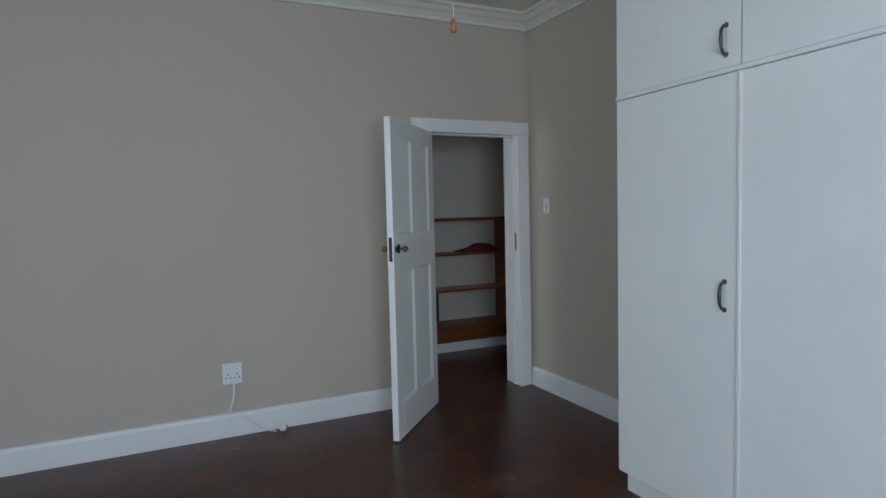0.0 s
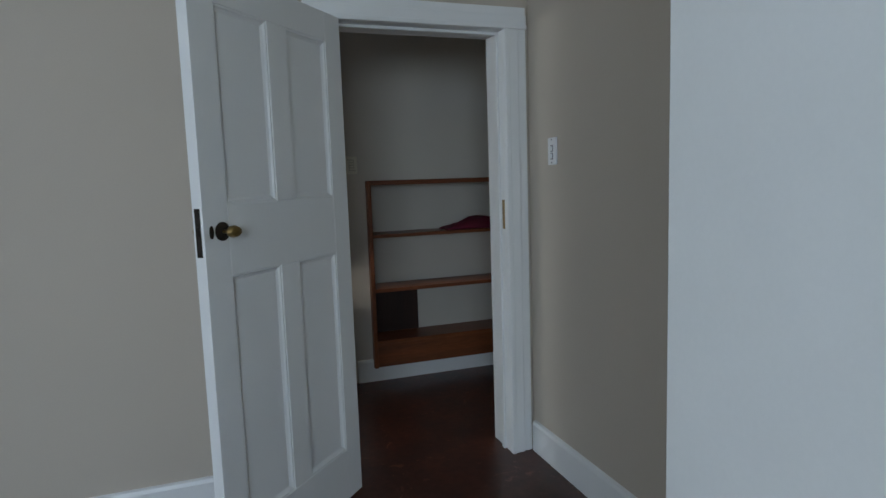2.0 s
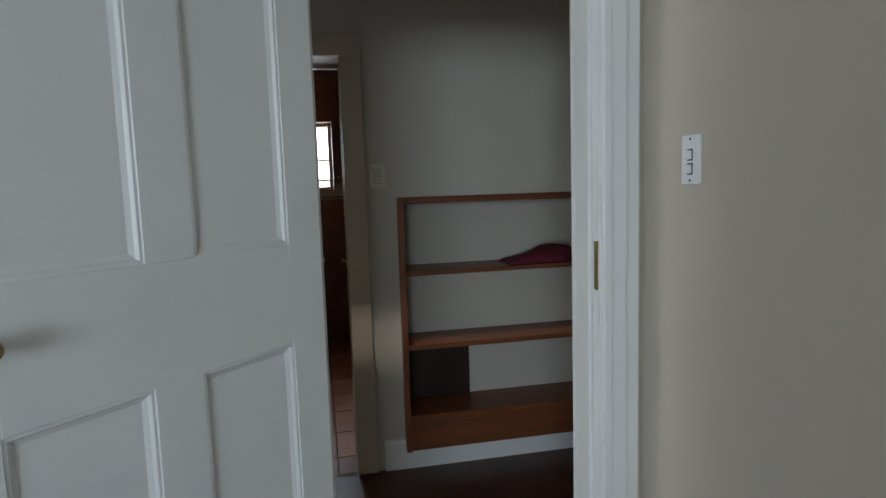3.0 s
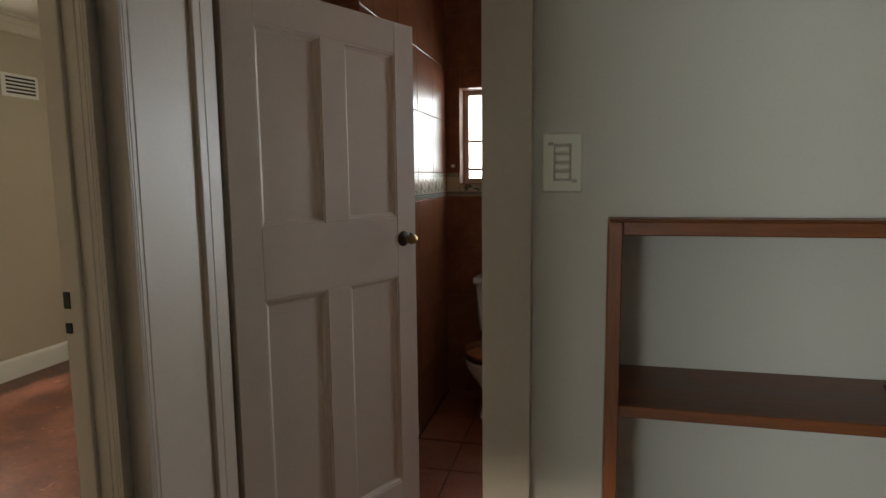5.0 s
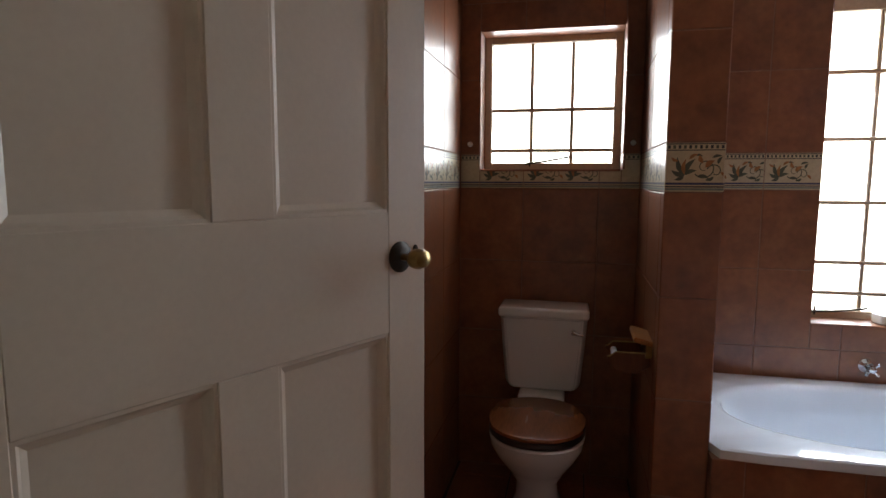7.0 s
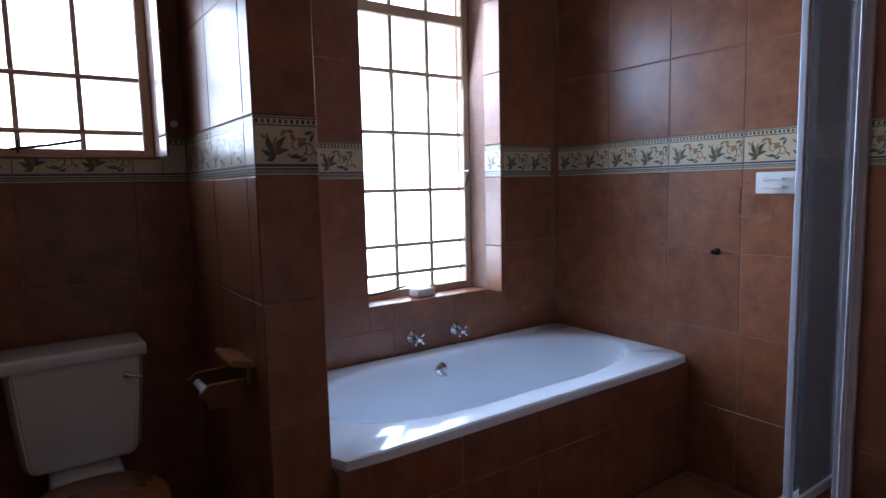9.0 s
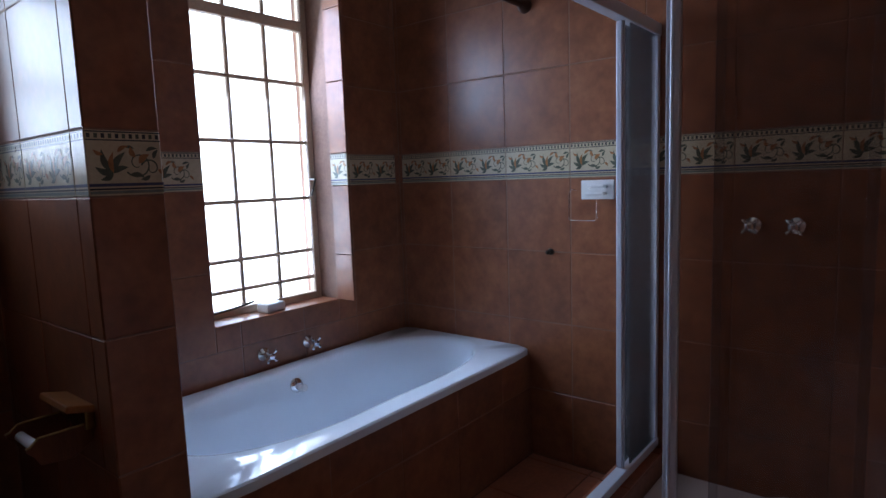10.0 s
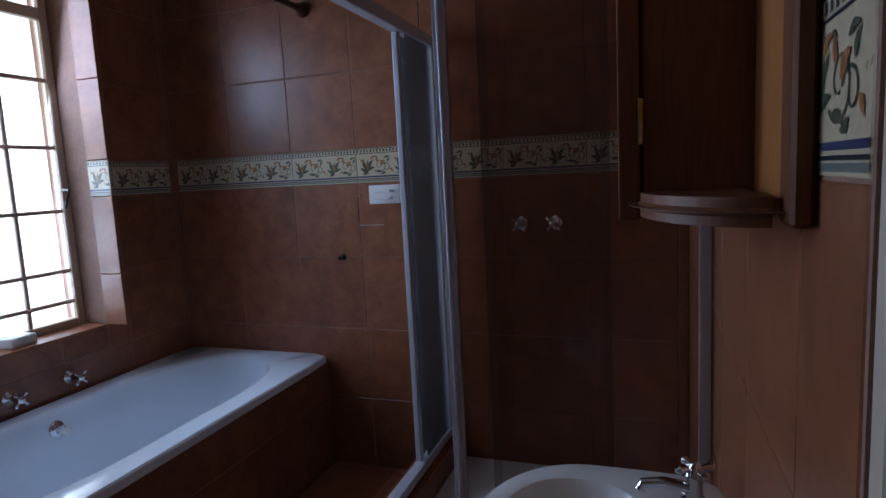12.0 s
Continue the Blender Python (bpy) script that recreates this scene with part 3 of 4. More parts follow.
def arc_handle(parent, x, y, z, h=0.115):
    """Bow handle with swollen middle and flat feet, standing out towards -x."""
    pts = [(x, y, z - h / 2), (x - 0.018, y, z - h / 2 + 0.006), (x - 0.028, y, z - h * 0.28), (x - 0.031, y, z), (x - 0.028, y, z + h * 0.28), (x - 0.018, y, z + h / 2 - 0.006), (x, y, z + h / 2)]
    ob = part("handle", tube(pts, [0.007, 0.006, 0.0065, 0.0085, 0.0065, 0.006, 0.007], 12), IRON, parent, "pewter bow handle", True)
    for s in (-1, 1):
        part("foot", lathe([(0.011, 0), (0.010, 0.004), (0.007, 0.006)], 14, "x"), IRON, parent, smooth=True, m=pose(x, y, z + s * h / 2, 0, 0, 180))
    return ob


cup = thing("fitted_cupboard", "white painted fitted cupboard with pewter handles, doors shut", "cupboard")
part("carcass", box(CUP_X + 0.02, -0.003, -5.9, CUP_Y, 0.119, BED_CEIL - 0.12, 0.002, 1), CUPBOARD, cup)
part("plinth", box(CUP_X + 0.05, -0.003, -5.9, CUP_Y - 0.012, 0.0, 0.119, 0.002, 1), CUPBOARD, cup)
edge = CUP_Y
for i in range(5):
    w = 0.695 if i == 0 else 0.662
    y1, y0 = edge - 0.003, edge - w + 0.003
    for z0, z1, hz in ((0.115, 1.968, 1.083), (1.993, BED_CEIL - 0.13, 2.10)):
        d = part("door", box(CUP_X, CUP_X + 0.018, y0, y1, z0, z1, 0.003, 2), CUPBOARD, cup)
        arc_handle(d, CUP_X, y0 + 0.065, hz)
    part("cover_strip", box(CUP_X - 0.009, CUP_X + 0.0, y0 - 0.012, y0 + 0.004, 0.115, 1.968, 0.004, 2), CUPBOARD, cup)
    edge -= w
part("rail_moulding", box(CUP_X - 0.008, CUP_X + 0.018, -5.9, CUP_Y, 1.970, 1.991, 0.006, 2), CUPBOARD, cup)

# ---- bedroom: socket, plug, switch, pull cord ----
sock = thing("wall_socket", "white double wall socket above the skirting board", "socket", (-2.357, 0, 0.42))
part("plate", box(-0.062, 0.062, -0.012, 0, -0.068, 0.068, 0.006, 3), PLASTIC, sock)
for cx in (-0.028, 0.028):
    part("rocker", box(cx - 0.010, cx + 0.010, -0.017, -0.011, 0.022, 0.04, 0.002, 1), PLASTIC, sock)
    for dx, dz in ((0, -0.004), (-0.014, -0.028), (0.014, -0.028)):
        part("pin_hole", lathe([(0.0045, -0.0126), (0.0045, -0.0115)], 10, "y"), BLACK, sock, m=pose(cx + dx, 0, dz))
sock_cable = thing("power_cable", "thin white cable with a loose plug hanging from socket", "cable")
pts = [(-2.35, -0.014, 0.352), (-2.352, -0.03, 0.31), (-2.36, -0.032, 0.24), (-2.385, -0.028, 0.185), (-2.375, -0.026, 0.166), (-2.33, -0.03, 0.145), (-2.27, -0.04, 0.095), (-2.20, -0.07, 0.045), (-2.14, -0.09, 0.02), (-2.08, -0.095, 0.012)]
smooth_pts = []
for a, b in zip(pts, pts[1:]):
    for k in range(4):
        smooth_pts.append(Vector(a).lerp(Vector(b), k / 4))
smooth_pts = [(smooth_pts[max(i - 2, 0)] + smooth_pts[i] * 2 + smooth_pts[min(i + 2, len(smooth_pts) - 1)]) / 4 for i in range(len(smooth_pts))]
part("flex", tube(smooth_pts, 0.0038, 8), PLASTIC, sock_cable, smooth=True)
part("flex", tube([(-2.356, -0.018, 0.35), (-2.360, -0.030, 0.28), (-2.378, -0.028, 0.20), (-2.405, -0.022, 0.164), (-2.46, -0.014, 0.160), (-2.6, -0.012, 0.1585), (-2.85, -0.008, 0.158)], 0.0036, 8), PLASTIC, sock_cable, smooth=True)
part("wall_plug", box(-0.018, 0.018, -0.028, -0.012, -0.018, 0.018, 0.006, 2), PLASTIC, sock_cable, m=pose(-2.345, 0, 0.37))
plug = part("plug_body", lathe([(0.010, 0), (0.020, 0.012), (0.022, 0.03), (0.018, 0.042)], 16, "x"), PLASTIC, sock_cable, smooth=True, m=pose(-2.085, -0.095, 0.024, 0, -12, -8))
for dy, dz in ((-0.008, -0.006), (0.008, -0.006), (0, 0.009)):
    part("pin", lathe([(0.003, 0.04), (0.003, 0.06)], 8, "x"), BRASS, sock_cable, m=pose(-2.085, -0.095 + dy, 0.024 + dz, 0, -12, -8))

sw = thing("light_switch", "white two-lever light switch on greige wall", "switch", (0, -0.23, 1.474))
part("plate", box(-0.009, 0, -0.036, 0.036, -0.06, 0.06, 0.004, 2), PLASTIC, sw)
for z in (-0.022, 0.012):
    part("rocker", box(-0.014, -0.008, -0.007, 0.007, z - 0.011, z + 0.011, 0.002, 1), PLASTIC, sw)
    part("slot", box(-0.0098, -0.0085, -0.010, 0.010, z - 0.014, z + 0.014), BLACK, sw)
for z in (-0.05, 0.05):
    part("screw", lathe([(0.003, -0.0105), (0.003, -0.0085)], 8, "x"), BRONZE, sw, m=pose(0, 0, z))

pull = thing("pull_cord", "ceiling pull cord with an orange wooden acorn", "pull cord", (-1.70, -2.05, 2.12))
part("cord", tube([(0, 0, 0.05), (0.001, 0, 0.5), (0, 0, BED_CEIL - 2.12)], 0.002, 8), CORD, pull)
part("acorn", lathe([(0.003, 0), (0.010, 0.004), (0.0135, 0.014), (0.012, 0.024), (0.0085, 0.032), (0.0105, 0.036), (0.0085, 0.046), (0.003, 0.056)], 18), PINEKNOB, pull, smooth=True)

# ---- hall: bookcase let into the wall ----
BX0, BX1, BY0, BY1 = -0.523, 0.60, 1.302, 1.585
shelf = thing("bookcase", "varnished brown wooden bookcase let into hall wall, nearly empty", "bookcase")
for x0, x1 in ((BX0, BX0 + 0.026), (BX1 - 0.026, BX1)):
    part("side_panel", box(x0, x1, BY0, BY1, 0.10, 1.374, 0.002, 1), SHELF_V, shelf)
for z0, z1 in ((1.348, 1.374), (0.994, 1.017), (0.622, 0.646), (0.262, 0.286)):
    part("shelf", box(BX0 + 0.026, BX1 - 0.026, BY0 + (0 if z1 > 1.3 else 0.006), BY1, z0, z1, 0.002, 1), SHELF, shelf)
part("top_lip", box(BX0, BX1, BY0 - 0.004, HALL_N - 0.001, 1.374, 1.379, 0.002, 1), SHELF, shelf)
part("kick_board", box(BX0 + 0.026, BX1 - 0.026, BY0 + 0.006, BY0 + 0.03, 0.105, 0.262, 0.002, 1), SHELF, shelf)
part("back_board", box(BX0 + 0.026, BX1 - 0.026, BY1 - 0.012, BY1, 0.105, 1.374), CREAM, shelf, "pale painted back of the recess")
board = tagged(part("loose_board", box(BX0 + 0.03, -0.13, BY1 - 0.032, BY1 - 0.014, 0.288, 0.620, 0.002, 1), DARKWOOD), "dark stained board leaning inside the bookcase", "board")
bm = bmesh.new()
nx, ny = 36, 20
vs = [[None] * (ny + 1) for _ in range(nx + 1)]
for i in range(nx + 1):
    for j in range(ny + 1):
        u, v = i / nx, j / ny
        edge_u = min(u, 1 - u) * 2
        prof = min(1, edge_u * 2.4) ** 0.6 * min(1, min(v, 1 - v) * 6) ** 0.5
        lump = 0.032 + 0.045 * min(1, max(0, (u - 0.22) * 4)) * (1 - 0.55 * max(0, u - 0.6) / 0.4)
        wr = noise.noise(Vector((u * 5, v * 3, 1.3))) * 0.016 + noise.noise(Vector((u * 13, v * 6, 4.1))) * 0.006
        vs[i][j] = bm.verts.new((u * 0.46 + noise.noise(Vector((u * 3, v * 3, 9))) * 0.03 - 0.23, v * 0.20 - 0.10 + noise.noise(Vector((u * 4, v, 5))) * 0.03, max(0.002, prof * (lump + wr))))
for i in range(nx):
    for j in range(ny):
        bm.faces.new((vs[i][j], vs[i + 1][j], vs[i + 1][j + 1], vs[i][j + 1]))
cloth = tagged(part("folded_cloth", bm, CLOTH, smooth=True), "crumpled crimson cloth lying on the bookcase shelf", "cloth")
cloth.matrix_world = pose(0.27, 1.42, 1.0175)
so = cloth.modifiers.new("thickness", "SOLIDIFY")
so.thickness, so.offset = 0.004, 1

hs = thing("hall_switch", "ivory four-lever switch plate on pale hall wall", "switch", (-0.611, HALL_N, 1.485))
part("plate", box(-0.038, 0.038, -0.010, 0, -0.057, 0.057, 0.003, 2), IVORY, hs)
part("surround", box(-0.017, 0.017, -0.0115, -0.0095, -0.036, 0.036, 0.001, 1), SURR, hs)
for k in range(4):
    z = -0.0255 + k * 0.017
    part("rocker", box(-0.0145, 0.0145, -0.016, -0.010, z - 0.0065, z + 0.0065, 0.002, 1), IVORY, hs)
for x, z in ((-0.023, 0.036), (0.023, -0.036)):
    part("screw", box(x - 0.005, x + 0.005, -0.0125, -0.0095, z - 0.003, z + 0.003, 0.001, 1), SURR, hs)

# ---- side room: wall vent ----
vent = thing("air_vent", "white slatted air vent high on the wall", "vent", (SIDE_W, 3.85, 2.17))
part("frame", box(0, 0.012, -0.15, 0.15, -0.085, 0.085, 0.004, 1), PLASTIC, vent)
# dark strips painted as the shaded gaps between the vent's slats
for k in range(5):
    part("slat_gap", box(0.012, 0.016, -0.12, 0.12, -0.06 + k * 0.027, -0.046 + k * 0.027), BLACK, vent)

# ---- toilet ----
TX = -1.06
wc = thing("toilet", "white ceramic toilet with wooden seat, lid closed", "toilet", (TX, 0, 0))


def loft(rows, n=32, bm=None):
    """Rows of (centre y, half width, back reach, front reach, z): rounded sections, stacked and closed."""
    bm = bm or bmesh.new()
    rings = []
    for cy, hw, back, front, z in rows:
        ring = []
        for i in range(n):
            a = 2 * math.pi * i / n
            c, s = math.cos(a), math.sin(a)
            ring.append(bm.verts.new((hw * math.copysign(abs(c) ** 0.85, c), cy + (back if s > 0 else front) * math.copysign(abs(s) ** 0.85, s), z)))
        rings.append(ring)
    for a, b in zip(rings, rings[1:]):
        for i in range(n):
            bm.faces.new((a[i], a[(i + 1) % n], b[(i + 1) % n], b[i]))
    bm.faces.new(list(reversed(rings[0])))
    bm.faces.new(rings[-1])
    bmesh.ops.recalc_face_normals(bm, faces=bm.faces)
    return bm


part("pedestal", loft([(3.64, 0.115, 0.17, 0.115, 0), (3.64, 0.110, 0.17, 0.11, 0.03), (3.63, 0.085, 0.16, 0.085, 0.10), (3.62, 0.085, 0.17, 0.09, 0.17), (3.60, 0.12, 0.19, 0.14, 0.24),
                       (3.58, 0.16, 0.21, 0.19, 0.31), (3.57, 0.182, 0.22, 0.212, 0.36), (3.57, 0.186, 0.22, 0.22, 0.392), (3.57, 0.180, 0.215, 0.214, 0.40)]), CERAMIC, wc, smooth=True)
part("seat_ring", loft([(3.57, 0.180, 0.19, 0.218, 0.404), (3.57, 0.186, 0.19, 0.224, 0.41), (3.57, 0.186, 0.19, 0.224, 0.422), (3.57, 0.182, 0.188, 0.22, 0.428)]), DARKWOOD, wc, "dark wooden seat ring", True)
part("lid", loft([(3.57, 0.182, 0.19, 0.22, 0.431), (3.57, 0.188, 0.192, 0.226, 0.437), (3.57, 0.186, 0.192, 0.224, 0.448), (3.57, 0.170, 0.185, 0.205, 0.454)]), SEATWOOD, wc, "warm brown wooden lid", True)
tk = bmesh.new()
rows = [(0.150, 0.070, 0.455), (0.163, 0.080, 0.48), (0.178, 0.085, 0.64), (0.188, 0.088, 0.778)]
rings = []
for hw, hd, z in rows:
    rings.append([tk.verts.new((x, 3.925 + y, z)) for x, y in ((-hw + 0.02, -hd), (hw - 0.02, -hd), (hw, -hd + 0.03), (hw, hd), (-hw, hd), (-hw, -hd + 0.03))])
for a, b in zip(rings, rings[1:]):
    for i in range(6):
        tk.faces.new((a[i], a[(i + 1) % 6], b[(i + 1) % 6], b[i]))
tk.faces.new(list(reversed(rings[0])))
tk.faces.new(rings[-1])
bmesh.ops.recalc_face_normals(tk, faces=tk.faces)
bmesh.ops.bevel(tk, geom=list(tk.edges), offset=0.006, segments=2, affect="EDGES")
part("cistern", tk, CERAMIC, wc, smooth=True)
part("cistern_lid", box(-0.195, 0.195, 3.828, 4.022, 0.779, 0.822, 0.014, 3), CERAMIC, wc, smooth=True)
part("flush_lever", tube([(0.13, 3.838, 0.725), (0.13, 3.822, 0.725), (0.14, 3.815, 0.723), (0.17, 3.815, 0.717)], [0.012, 0.012, 0.007, 0.006], 12), CHROME, wc, smooth=True)
part("neck", box(-0.10, 0.10, 3.78, 3.93, 0.385, 0.45, 0.02, 3), CERAMIC, wc, smooth=True)

# ---- toilet paper holder on the partition ----
ph = thing("paper_holder", "brass toilet paper holder with empty roller on tiles", "paper holder", (P_X0, 3.455, 0.765))
part("mount", box(-0.022, 0, -0.085, 0.085, 0.0, 0.05, 0.004, 2), BRASS, ph)
part("cover_block", box(-0.075, -0.004, -0.090, 0.090, 0.036, 0.054, 0.006, 3), PINE, ph, "pale wooden cover strip", m=pose(0, 0, 0.004, 0, 14, 0))
for y in (-0.072, 0.072):
    bm = bmesh.new()
    out = [(-0.004, 0.012), (-0.120, 0.012), (-0.138, -0.004), (-0.146, -0.004), (-0.146, -0.012), (-0.130, -0.030), (-0.120, -0.052), (-0.050, -0.060), (-0.004, -0.030)]
    sides = [[bm.verts.new((x, y + e, z)) for x, z in out] for e in (-0.0015, 0.0015)]
    for i in range(len(out)):
        j = (i + 1) % len(out)
        bm.faces.new((sides[0][i], sides[0][j], sides[1][j], sides[1][i]))
    bm.faces.new(sides[0])
    bm.faces.new(list(reversed(sides[1])))
    bmesh.ops.recalc_face_normals(bm, faces=bm.faces)
    part("side_bracket", bm, CABWOOD, ph, "thin brown wooden side bracket")
    part("edge_wire", tube([(-0.004, y, 0.014), (-0.120, y, 0.014), (-0.138, y, -0.002), (-0.147, y, -0.004)], 0.0028, 8), BRASS, ph, "brass edge wire", True)
part("roller", lathe([(0.010, -0.069), (0.013, -0.064), (0.013, 0.064), (0.010, 0.069)], 16, "y"), CERAMIC, ph, "pale roller", True, pose(-0.118, 0, -0.016))

# ---- bath ----
RZ = 0.535
BXa, BXb, BYa, BYb = P_X1, BATH_E - 0.004, 3.212, BATH_N - 0.004
bath = thing("bathtub", "white built-in bathtub with oval basin behind tiled panel", "bathtub")
bm = bmesh.new()
N = 64
cx, cy = (BXa + BXb) / 2 + 0.02, (BYa + BYb) / 2 + 0.01


def basin_ring(hx, hy, z, e=2.5, ox=0.0):
    ring = []
    for i in range(N):
        a = 2 * math.pi * i / N
        c, s = math.cos(a), math.sin(a)
        k = (abs(c) ** e + abs(s) ** e) ** (-1 / e)
        waist = 1 - 0.06 * math.exp(-(c * k / 0.35) ** 2)
        ring.append(bm.verts.new((cx + ox + hx * c * k, cy + hy * s * k * waist, z)))
    return ring


hx0, hy0 = (BXb - BXa) / 2, (BYb - BYa) / 2
outer_pts = []
for i in range(N):
    a = 2 * math.pi * i / N
    c, s = math.cos(a), math.sin(a)
    e = 24
    k = (abs(c) ** e + abs(s) ** e) ** (-1 / e)
    outer_pts.append(((BXa + BXb) / 2 + hx0 * c * k, (BYa + BYb) / 2 + hy0 * s * k))
rings = [[bm.verts.new((x, y, RZ - 0.034)) for x, y in outer_pts], [bm.verts.new((x, y, RZ - 0.006)) for x, y in outer_pts],
         [bm.verts.new(((BXa + BXb) / 2 + (x - (BXa + BXb) / 2) * 0.992, (BYa + BYb) / 2 + (y - (BYa + BYb) / 2) * 0.985, RZ)) for x, y in outer_pts],
         basin_ring(0.775, 0.345, RZ + 0.001), basin_ring(0.755, 0.328, RZ - 0.004), basin_ring(0.742, 0.315, RZ - 0.02), basin_ring(0.715, 0.29, RZ - 0.12),
         basin_ring(0.66, 0.255, RZ - 0.28), basin_ring(0.61, 0.22, RZ - 0.37), basin_ring(0.52, 0.16, RZ - 0.405), basin_ring(0.3, 0.08, RZ - 0.412)]
for a, b in zip(rings, rings[1:]):
    for i in range(N):
        bm.faces.new((a[i], a[(i + 1) % N], b[(i + 1) % N], b[i]))
bm.faces.new(rings[-1])
bmesh.ops.recalc_face_normals(bm, faces=bm.faces)
part("tub", bm, ACRYL, bath, smooth=True)
part("overflow", lathe([(0.032, 0), (0.032, 0.006), (0.026, 0.012), (0.012, 0.014)], 24, "y"), CHROME, bath, "round chrome overflow", True, pose(0.34, cy + 0.284, RZ - 0.070, 12, 0, 180))
part("overflow_knob", lathe([(0.014, 0), (0.016, 0.012), (0.016, 0.032), (0.012, 0.036)], 20, "y"), CERAMIC, bath, "white overflow knob", True, pose(0.350, cy + 0.268, RZ - 0.082, 12, 0, 180))
bath_panel = part("front_panel_base", box(BXa, BXb, BYa + 0.012, BYa + 0.06, 0, RZ - 0.035), GROUT, bath)


def cross_tap(name, label, place, rz, group):
    t = thing(name, label, "tap", place, rz, group)
    part("flange", lathe([(0.030, 0), (0.029, 0.006), (0.018, 0.014), (0.013, 0.02)], 20, "y"), CHROME, t, smooth=True)
    part("stem", lathe([(0.012, 0.018), (0.010, 0.05), (0.014, 0.056), (0.014, 0.07), (0.006, 0.076)], 16, "y"), CHROME, t, smooth=True)
    for k in range(4):
        a = radians(45 + 90 * k)
        c, s = math.cos(a), math.sin(a)
        part("spoke", tube([(0.008 * c, 0.062, 0.008 * s), (0.022 * c, 0.064, 0.022 * s), (0.030 * c, 0.065, 0.030 * s), (0.036 * c, 0.065, 0.036 * s)], [0.005, 0.005, 0.008, 0.004], 10), CHROME, t, smooth=True)
    return t


for x in (0.262, 0.508):
    cross_tap("bath_tap", "chrome cross-head wall tap above the bath", (x, BATH_N, 0.608), 180, "bath taps")
for y in (2.27, 2.13):
    cross_tap("shower_tap", "chrome cross-head tap on shower wall tiles", (BATH_E, y, 1.14), 90, "shower taps")

soap = tagged(part("soap_block", box(-0.055, 0.055, -0.035, 0.035, 0, 0.04, 0.008, 3), SOAPM, smooth=True), "pale soap box lying on the window sill", "soap box")
soap.matrix_world = pose(0.365, BATH_N + 0.06, W2[2] + 0.003, 0, 0, 8)

rod = thing("curtain_rod", "dark wooden shower curtain rod above bath", "curtain rod", (0, 3.22, 2.11))
part("pole", tube([(P_X1 + 0.003, 0, 0), (0.4, 0, 0), (BATH_E - 0.01, 0, 0)], 0.014, 14), ROD, rod, smooth=True)
for x, sgn in ((BATH_E, -1), (P_X1, 1)):
    part("socket", lathe([(0.034, 0), (0.032, 0.012), (0.022, 0.03), (0.017, 0.05)], 18, "x"), ROD, rod, smooth=True, m=pose(x, 0, 0, 0, 0, 0 if sgn > 0 else 180))

dish = thing("soap_dish", "white ceramic soap dish set in tiled wall", "soap dish", (BATH_E, 2.875, 1.281))
part("plate", box(-0.012, 0, -0.075, 0.075, -0.042, 0.042, 0.006, 3), CERAMIC, dish)
part("tray", box(-0.055, -0.011, -0.045, 0.035, -0.022, -0.010, 0.005, 2), CERAMIC, dish)
part("grip", tube([(-0.012, 0.03, 0.012), (-0.04, 0.028, 0.015), (-0.045, -0.04, 0.015), (-0.012, -0.042, 0.012)], 0.007, 10), CERAMIC, dish, smooth=True)
part("towel_wire", tube([(-0.012, 0.10, 0.0), (-0.03, 0.112, 0.005), (-0.032, 0.122, -0.02), (-0.03, 0.124, -0.125), (-0.03, 0.115, -0.132), (-0.03, 0.005, -0.132), (-0.03, -0.004, -0.125), (-0.03, -0.006, -0.045)], 0.0022, 8), CHROME, dish, "thin chrome wire loop", True)
hook = tagged(part("wall_hook", lathe([(0.016, 0), (0.014, 0.006), (0.006, 0.01), (0.006, 0.03), (0.010, 0.034), (0.002, 0.04)], 14, "x"), BRONZE, smooth=True), "small dark bronze hook on tiled wall", "hook")
hook.matrix_world = pose(BATH_E, 3.107, 1.0, 0, 0, 180)

# ---- shower: corner entry, sliding panels ----
SX, SY, KZ, HZ = 0.32, 2.63, 0.20, 1.92
sho = thing("shower_cubicle", "corner shower with white aluminium frame, sliding doors open", "shower")
part("kerb", box(SX - 0.07, SX + 0.05, BATH_S + 0.002, SY + 0.07, 0, KZ - 0.022, 0.004, 1), GROUT, sho)
part("kerb", box(SX + 0.052, BATH_E - 0.002, SY - 0.05, SY + 0.07, 0, KZ - 0.022, 0.004, 1), GROUT, sho)
part("tray", box(SX + 0.052, BATH_E - 0.003, BATH_S + 0.002, SY - 0.052, 0, 0.10, 0.01, 2), CERAMIC, sho)
for z0, z1 in ((KZ, KZ + 0.035), (HZ - 0.045, HZ)):
    part("track", box(SX - 0.022, SX + 0.022, BATH_S + 0.003, SY + 0.022, z0, z1, 0.004, 2), ALU, sho, "white aluminium track")
    part("track", box(SX + 0.024, BATH_E - 0.003, SY - 0.022, SY + 0.022, z0, z1, 0.004, 2), ALU, sho, "white aluminium track")


def stile(x0, x1, y0, y1, parent=sho):
    bm = box(x0, x1, y0, y1, KZ + 0.036, HZ - 0.046, 0.003, 2)
    return part("stile", bm, ALU, parent, "ridged white aluminium stile")


